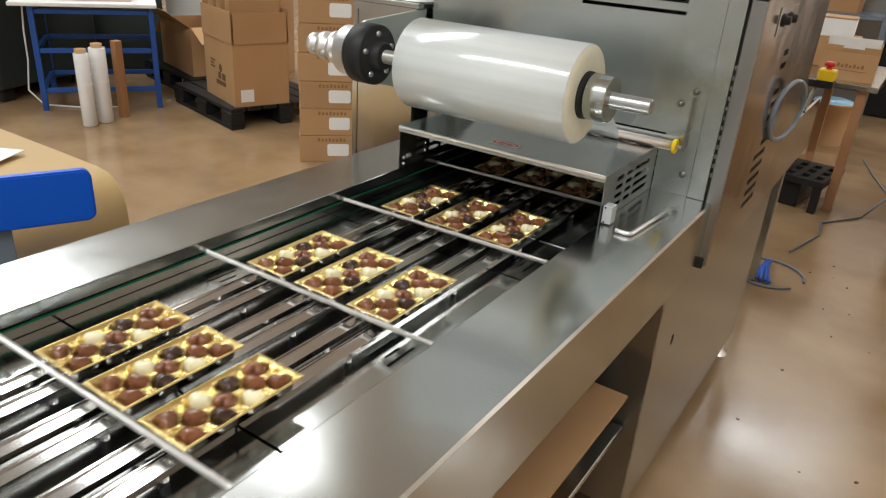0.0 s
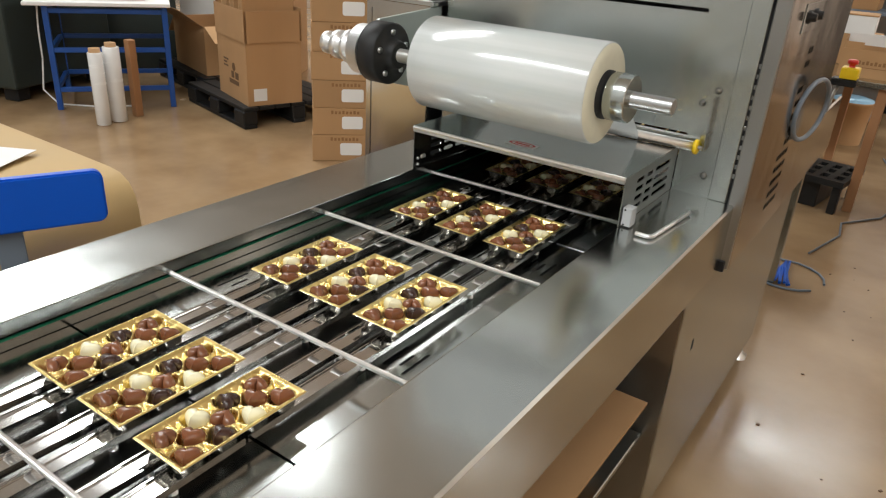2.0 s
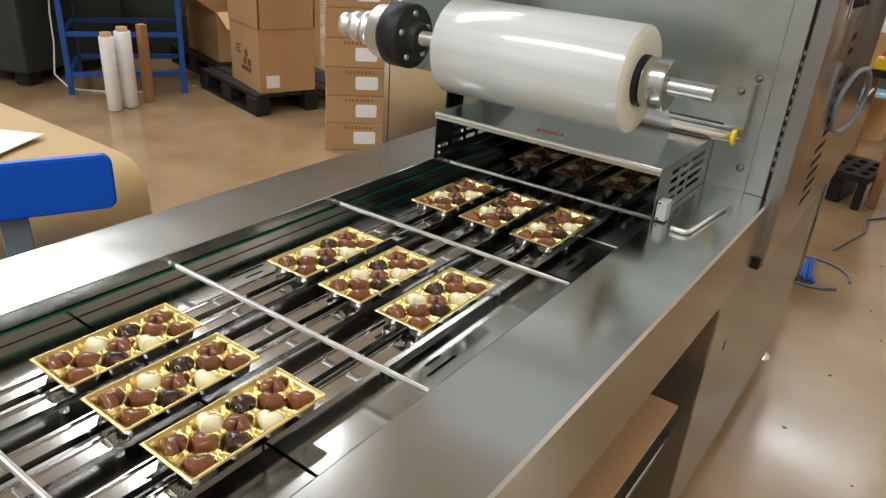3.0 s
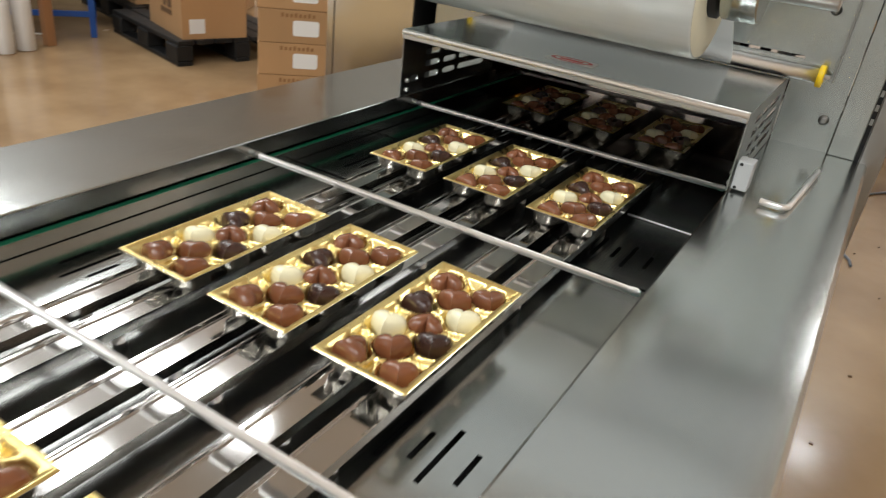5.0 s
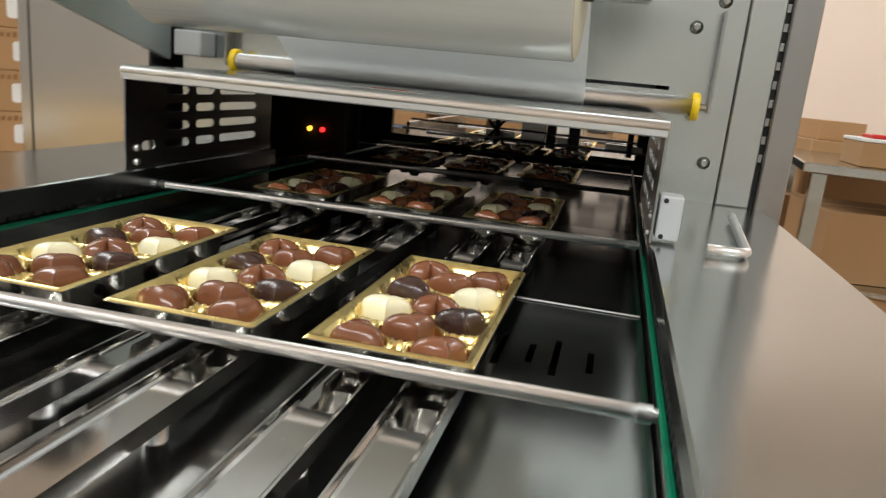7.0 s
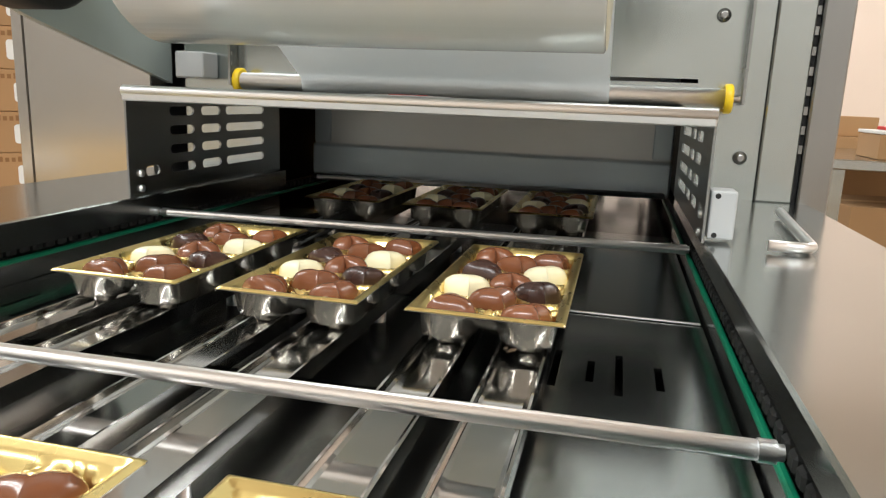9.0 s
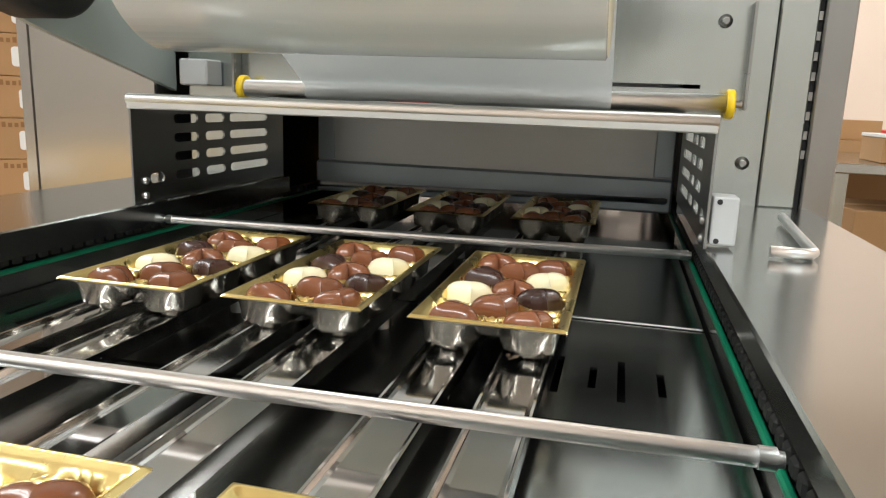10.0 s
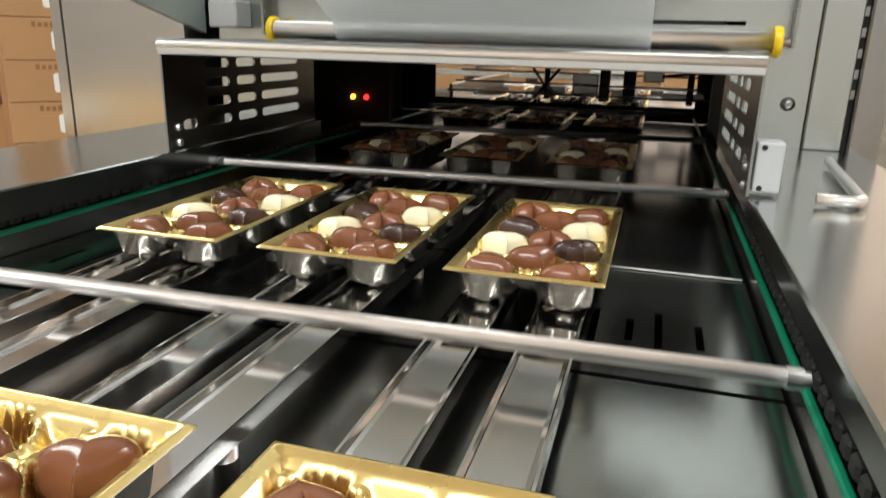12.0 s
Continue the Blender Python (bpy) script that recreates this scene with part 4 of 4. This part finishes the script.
    bm = B(); box(bm, -0.026, 0.026, 0.012, 0.020, 0.40, 0.77, 0.002)
    part("upright", bm, GREY_PAINT, ch)
    bm = B(); prism(bm, rounded(-0.2, 0.2, 0.02, 0.40, 0.04), 0.42, 0.45, XY)
    part("seat", bm, BLUE, ch)
    bm = B(); lathe(bm, (0, 0.2, 0.08), (0, 0, 1), [(0, 0.025), (0.34, 0.025)], 16)
    part("column", bm, GREY_PAINT, ch)
    for k in range(5):
        a = radians(72 * k)
        bm = B(); tube(bm, [(0, 0.2, 0.09), (0.26 * math.cos(a), 0.2 + 0.26 * math.sin(a), 0.055)], 0.016, 10)
        lg = part("leg", bm, GREY_PAINT, ch)
        bm = B(); lathe(bm, (0.26 * math.cos(a) - 0.012, 0.2 + 0.26 * math.sin(a), 0.0285), (1, 0, 0), [(0, 0.028), (0.024, 0.028)], 14)
        part("castor", bm, BLACK, lg)
    # flat cardboard under the conveyor
    th = thing("cardboard_sheet", "loose brown cardboard sheet on the shelf under the rail", "cardboard", at=(0.2, -0.62, 0.45), rz=0)
    bm = B(); box(bm, -0.2, 0.18, -0.6, 0.605, 0.0, 0.006)
    part("sheet", bm, CARD, th)
    th = thing("cardboard_box", "brown carton lying on the lower shelf", "cardboard box", at=(0.05, -0.7, 0.317))
    bm = B(); box(bm, -0.2, 0.2, -0.5, 0.5, 0, 0.132, 0.003)
    part("body", bm, CARD, th)

    # beyond the machine
    tb = thing("wooden_table", "grey-topped table on brown wooden legs", "table", at=(0.12, 3.4, 0))
    for x, y in ((-0.30, -0.34), (0.33, -0.34), (-0.30, 0.4), (0.10, 0.4)):
        bm = B(); box(bm, x - 0.024, x + 0.024, y - 0.024, y + 0.024, 0, 0.67, 0.003)
        part("leg", bm, TAPE, tb)
    bm = B(); box(bm, -0.40, 0.40, -0.40, 0.5, 0.67, 0.70, 0.004)
    part("tabletop", bm, STEEL, tb)
    pc = carton("open brown carton with a printed side, on the table", (0.335, 3.21, 0.7005), (0.27, 0.22, 0.14), 4, "", 0, contents=True)
    for x0, x1 in ((-0.13, -0.045), (0.055, 0.13)):
        bm = B(); box(bm, x0, x1, -0.1095, -0.1055, 0.141, 0.175)
        part("front_flap", bm, CARD, pc)
    bm = B(); box(bm, -0.13, 0.13, 0.106, 0.11, 0.141, 0.20)
    part("back_flap", bm, PAPER, pc, "white-lined raised flap")
    for s_ in (-1, 1):
        bm = B(); box(bm, s_ * 0.133 - 0.002, s_ * 0.133 + 0.002, -0.10, 0.10, 0.141, 0.185)
        part("side_flap", bm, CARD, pc)
    for k in range(8):
        bm = B(); box(bm, -0.07 + 0.019 * k, -0.058 + 0.019 * k, -0.1112, -0.1102, 0.066, 0.080 + 0.006 * (k % 2))
        part("print", bm, PRINT_FADED, pc)
    bm = B(); box(bm, -0.08, 0.09, -0.1112, -0.1102, 0.05, 0.053)
    part("print", bm, PRINT_FADED, pc)
    carton("brown carton standing on the table", (0.18, 3.64, 0.7005), (0.3, 0.24, 0.17), 4)
    wb = thing("white_box", "small white cardboard box on a brown carton", "box", "white boxes", at=(0.165, 3.62, 0.8712), rz=3)
    bm = B(); box(bm, -0.12, 0.12, -0.1, 0.1, 0, 0.10, 0.003, 2)
    part("body", bm, PAPER, wb)
    bm = B(); box(bm, -0.122, 0.122, -0.102, 0.102, 0.1005, 0.109, 0.002)
    part("lid", bm, CARD, wb)
    bk = thing("bucket", "brown bucket with a pale blue lining", "bucket", at=(0.19, 4.72, 0.0))
    bm = B(); lathe(bm, (0, 0, 0), (0, 0, 1), [(0, 0.12), (0.29, 0.138), (0.295, 0.142), (0.31, 0.142)], 28)
    part("body", bm, CARD, bk)
    bm = B(); lathe(bm, (0, 0, 0.3105), (0, 0, 1), [(0, 0.14), (0.012, 0.132), (0.026, 0.08)], 28)
    part("lining", bm, mat("pale_blue_plastic_bag", (0.25, 0.5, 0.7), 0.3, coat=0.5), bk)
    es = thing("emergency_stop", "yellow box with a red mushroom stop button", "emergency stop", at=(0.412, 1.6, 0.115))
    bm = B(); box(bm, -0.050, 0.03, -0.03, 0.03, 0.765, 0.789, 0.003)
    part("bracket", bm, BLACK, es)
    bm = B(); box(bm, -0.028, 0.028, -0.03, 0.03, 0.79, 0.828, 0.004, 2)
    part("housing", bm, YELLOW, es)
    bm = B(); lathe(bm, (0, 0, 0.828), (0, 0, 1), [(0, 0.01), (0.01, 0.01), (0.012, 0.017), (0.022, 0.017), (0.026, 0.012)], 20)
    part("button", bm, RED, es)
    of = thing("outfeed_conveyor", "steel outfeed conveyor behind the machine", "conveyor", at=(0, 1.155, 0))
    bm = B(); box(bm, -0.30, 0.374, 0.0, 0.70, 0.68, 0.735, 0.004)
    part("deck", bm, STEEL, of)
    for x in (-0.312, 0.376):
        bm = B(); box(bm, x, x + 0.010, 0.0, 0.70, 0.60, 0.80, 0.002)
        part("side_plate", bm, SMOOTH, of)
    bm = B(); tube(bm, [(0.381, 0.36, 0.80), (0.385, 0.40, 0.86), (0.392, 0.43, 0.888)], 0.006, 8)
    part("button_stem", bm, CHEEK, of)
    for x in (-0.24, 0.32):
        for y in (0.1, 0.65):
            bm = B(); box(bm, x - 0.02, x + 0.02, y - 0.02, y + 0.02, 0, 0.68, 0.002)
            part("leg", bm, STEEL_X, of)
    cr = thing("plastic_crate", "low black plastic crate with a slotted lid, on the floor", "crate", at=(0.26, 3.13, 0), rz=-8)
    bm = B(); box(bm, -0.12, 0.06, -0.15, 0.15, 0.0, 0.15, 0.008, 2)
    part("body", bm, BLACK, cr)
    bm = B(); holed(bm, -0.16, 0.18, -0.2, 0.2, [(-0.11 + 0.075 * k, -0.07 + 0.075 * k, -0.15 + 0.11 * r, -0.08 + 0.11 * r) for k in range(4) for r in range(3)], 0.151, 0.185, XY)
    part("lid", bm, BLACK, cr)
    for y in (-0.17, 0.17):
        bm = B(); box(bm, 0.13, 0.17, y - 0.02, y + 0.02, 0.0, 0.150, 0.004)
        part("leg", bm, BLACK, cr)
    cb = thing("cable", "grey cable with a blue coil on the floor", "cable", at=(0, 0, 0))
    bm = B()
    tube(bm, [(0.36 + 0.13 * math.cos(a) * 1.2, 1.93 + 0.16 * math.sin(a), 0.006) for a in (radians(20 * k) for k in range(17))], 0.005, 8)
    part("loop", bm, GREY_PAINT, cb)
    bm = B()
    for k in range(7):
        tube(bm, [(0.33 + 0.012 * k + 0.02 * math.sin(k * 2), 1.80, 0.012 + 0.004 * (k % 3)), (0.33 + 0.006 * k, 1.90, 0.03 + 0.006 * (k % 2)), (0.345 + 0.01 * math.cos(k * 3), 2.0 + 0.01 * k, 0.014)], 0.006, 8)
    part("coil", bm, BLUE_TIE, cb, "bright blue coiled lead")
    bm = B()
    tube(bm, [(0.40, 2.25, 0.006), (0.48, 2.6, 0.006), (0.46, 2.8, 0.006), (0.62, 3.05, 0.006), (0.72, 3.6, 0.006), (0.6, 4.0, 0.006), (0.5, 4.4, 0.006)], 0.005, 8)
    part("lead", bm, GREY_PAINT, cb)
    th = thing("floor_crumbs", "scattered small dark crumbs on the floor", "debris", kind="stuff")
    bm = B()
    rc = random.Random(21)
    for k in range(46):
        x, y, r = rc.uniform(0.45, 1.5), rc.uniform(-0.2, 2.6), rc.uniform(0.0015, 0.005)
        box(bm, -r, r, -r * 0.7, r * 0.7, 0.0003, r * 0.8, 0, 1, Matrix.Translation((x, y, 0)) @ Matrix.Rotation(rc.uniform(0, 3), 4, "Z"))
    part("crumb", bm, PRINT, th)["kind"] = "stuff"
    th = thing("dark_machine", "low dark machine at the back of the hall", "machine", at=(0.6, 6.4, 0))
    bm = B(); box(bm, -0.6, 0.75, -0.3, 0.3, 0, 0.95, 0.02, 2)
    part("housing", bm, BLACK, th)
    # table with goods, and a rack, fitted to the view through the machine's tunnel
    tb = thing("steel_table", "long stainless steel table behind the machine, crowded with goods", "table", at=(-0.55, 4.3, 0))
    bm = B(); box(bm, -1.0, 0.62, -0.45, 0.45, 0.68, 0.72, 0.004)
    part("tabletop", bm, STEEL, tb)
    for x in (-0.94, 0.56):
        for y in (-0.39, 0.39):
            bm = B(); box(bm, x - 0.025, x + 0.025, y - 0.025, y + 0.025, 0, 0.68, 0.003)
            part("leg", bm, STEEL_X, tb)
    for x, y, w, d, h, r in ((-1.25, 4.35, 0.42, 0.34, 0.30, 12), (-0.78, 4.42, 0.36, 0.3, 0.24, -6), (-0.35, 4.5, 0.3, 0.24, 0.34, 5), (-0.62, 4.05, 0.2, 0.16, 0.07, 20)):
        carton("brown carton on the long steel table", (x, y, 0.7205), (w, d, h), r, "cartons on the long table")
    th = thing("white_box", "small white cardboard box on the long steel table", "box", "white boxes", at=(-0.13, 4.2, 0.7205), rz=8)
    bm = B(); box(bm, -0.11, 0.11, -0.1, 0.1, 0, 0.09, 0.003, 2)
    part("body", bm, PAPER, th)
    # Rack added to cover the bright wall behind the table.
    th = thing("shelf_rack", "tall dark grey shelving unit added behind the long table", "shelf", at=(-0.75, 5.6, 0))
    for z in (0.05, 0.45, 0.85, 1.25):
        bm = B(); box(bm, -1.15, 1.05, -0.22, 0.22, z, z + 0.03, 0.003)
        part("shelf", bm, GREY_PAINT, th)
    for x in (-1.17, 1.07):
        for y in (-0.2, 0.2):
            bm = B(); box(bm, x - 0.018, x + 0.018, y - 0.018, y + 0.018, 0, 1.3, 0.002)
            part("upright", bm, GREY_PAINT, th)
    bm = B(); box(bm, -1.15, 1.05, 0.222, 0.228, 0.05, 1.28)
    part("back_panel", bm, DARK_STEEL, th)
    for x, z, w, h in ((-0.85, 0.481, 0.4, 0.3), (-0.3, 0.481, 0.36, 0.26), (0.2, 0.481, 0.44, 0.31), (0.7, 0.481, 0.34, 0.22), (-0.6, 0.881, 0.5, 0.28), (0.1, 0.881, 0.4, 0.3), (0.65, 0.881, 0.42, 0.24)):
        carton("brown carton on a grey shelf", (-0.75 + x, 5.58, z), (w, 0.36, h), 0, "cartons on the shelves")
    # steel table and cartons beside the machine's far end
    tb = thing("steel_table", "stainless steel table with an undershelf", "table", at=(1.40, 2.50, 0), rz=-6)
    bm = B(); box(bm, -0.5, 0.6, -0.45, 0.5, 0.715, 0.75, 0.004)
    part("tabletop", bm, STEEL, tb)
    for x in (-0.44, 0.54):
        for y in (-0.39, 0.44):
            bm = B(); box(bm, x - 0.025, x + 0.025, y - 0.025, y + 0.025, 0, 0.715, 0.003)
            part("leg", bm, STEEL_X, tb)
    bm = B(); box(bm, -0.47, 0.57, -0.41, 0.47, 0.30, 0.32, 0.002)
    part("undershelf", bm, STEEL, tb)
    wr = carton("white carton with a red lid on the steel table", (1.16, 2.3, 0.751), (0.22, 0.24, 0.085), 0)
    bm = B(); box(bm, -0.113, 0.113, -0.123, 0.123, 0.086, 0.098, 0.002)
    part("lid", bm, PAPER, wr)
    bm = B(); box(bm, -0.07, 0.05, -0.06, 0.06, 0.0985, 0.112, 0.003)
    part("red_pad", bm, RED, wr)
    for a, s, r in (((1.15, 2.42, 0.321), (0.36, 0.4, 0.26), 8), ((1.30, 3.25, 0.0), (0.55, 0.45, 0.80), 12), ((1.20, 3.2, 0.8005), (0.2, 0.3, 0.09), 5), ((0.98, 3.0, 0.0), (0.30, 0.3, 0.55), 12), ((1.25, 2.35, 0.0), (0.5, 0.45, 0.299), 4)):
        carton("brown carton standing by the steel table", a, s, r, "cartons by the steel table", 0.0)
    cn = thing("drinks_can", "small red and yellow tin on the steel table", "tin", at=(1.42, 2.35, 0.7505))
    bm = B(); lathe(bm, (0, 0, 0), (0, 0, 1), [(0, 0.03), (0.004, 0.033), (0.14, 0.033), (0.146, 0.028)], 24)
    part("body", bm, RED, cn)
    bm = B(); lathe(bm, (0, 0, 0.03), (0, 0, 1), [(0, 0.0335), (0.03, 0.0335)], 24)
    part("band", bm, YELLOW, cn)


hall()
mc = machine()
film_reel()
hall_things()
TRAYS = trays()
BARS = push_bars(mc)
GATE = gate(mc)


def motions():
    run = [(6.3, 0.035), (6.5, 0.08), (6.75, 0.18), (7.0, 0.265), (7.25, 0.305), (7.5, 0.322), (7.7, 0.335), (7.95, PITCH)]
    first = [(0.0, -0.334), (0.3, -0.228), (0.6, -0.116), (0.8, -0.04), (0.9, 0.0)]
    tray_steps = first + [(1.2, 0.0), (6.05, 0.0), (6.18, 0.003)] + run + [(8.4, PITCH), (12.0, PITCH)]
    bar_steps = first + [(1.2, 0.0), (1.55, 0.0), (1.75, -0.04), (1.95, -0.07), (2.2, -0.086), (2.6, -0.086), (5.75, -0.086), (6.0, -0.026)] + run + [(8.4, PITCH), (8.6, 0.305), (8.8, 0.268), (9.0, 0.256), (11.75, 0.256), (11.88, 0.265), (12.0, 0.288)]
    for ob, x, y in TRAYS:
        walk(ob, [(t, pose(x, y + d, ZRIM)) for t, d in tray_steps])
    for ob, y in BARS:
        walk(ob, [(t, pose(0, y + d, ZBAR, 0, -0.7, 0)) for t, d in bar_steps])
    up = 0.15
    lift = [(0.0, up), (2.3, up), (2.9, 0.0), (4.1, 0.0), (4.6, up), (8.6, up), (9.1, 0.0), (10.45, 0.0), (10.7, 0.035), (10.9, 0.085), (11.15, up), (12.0, up)]
    walk(GATE, [(t, pose(0, 0.42, 0.768 + d)) for t, d in lift])


motions()
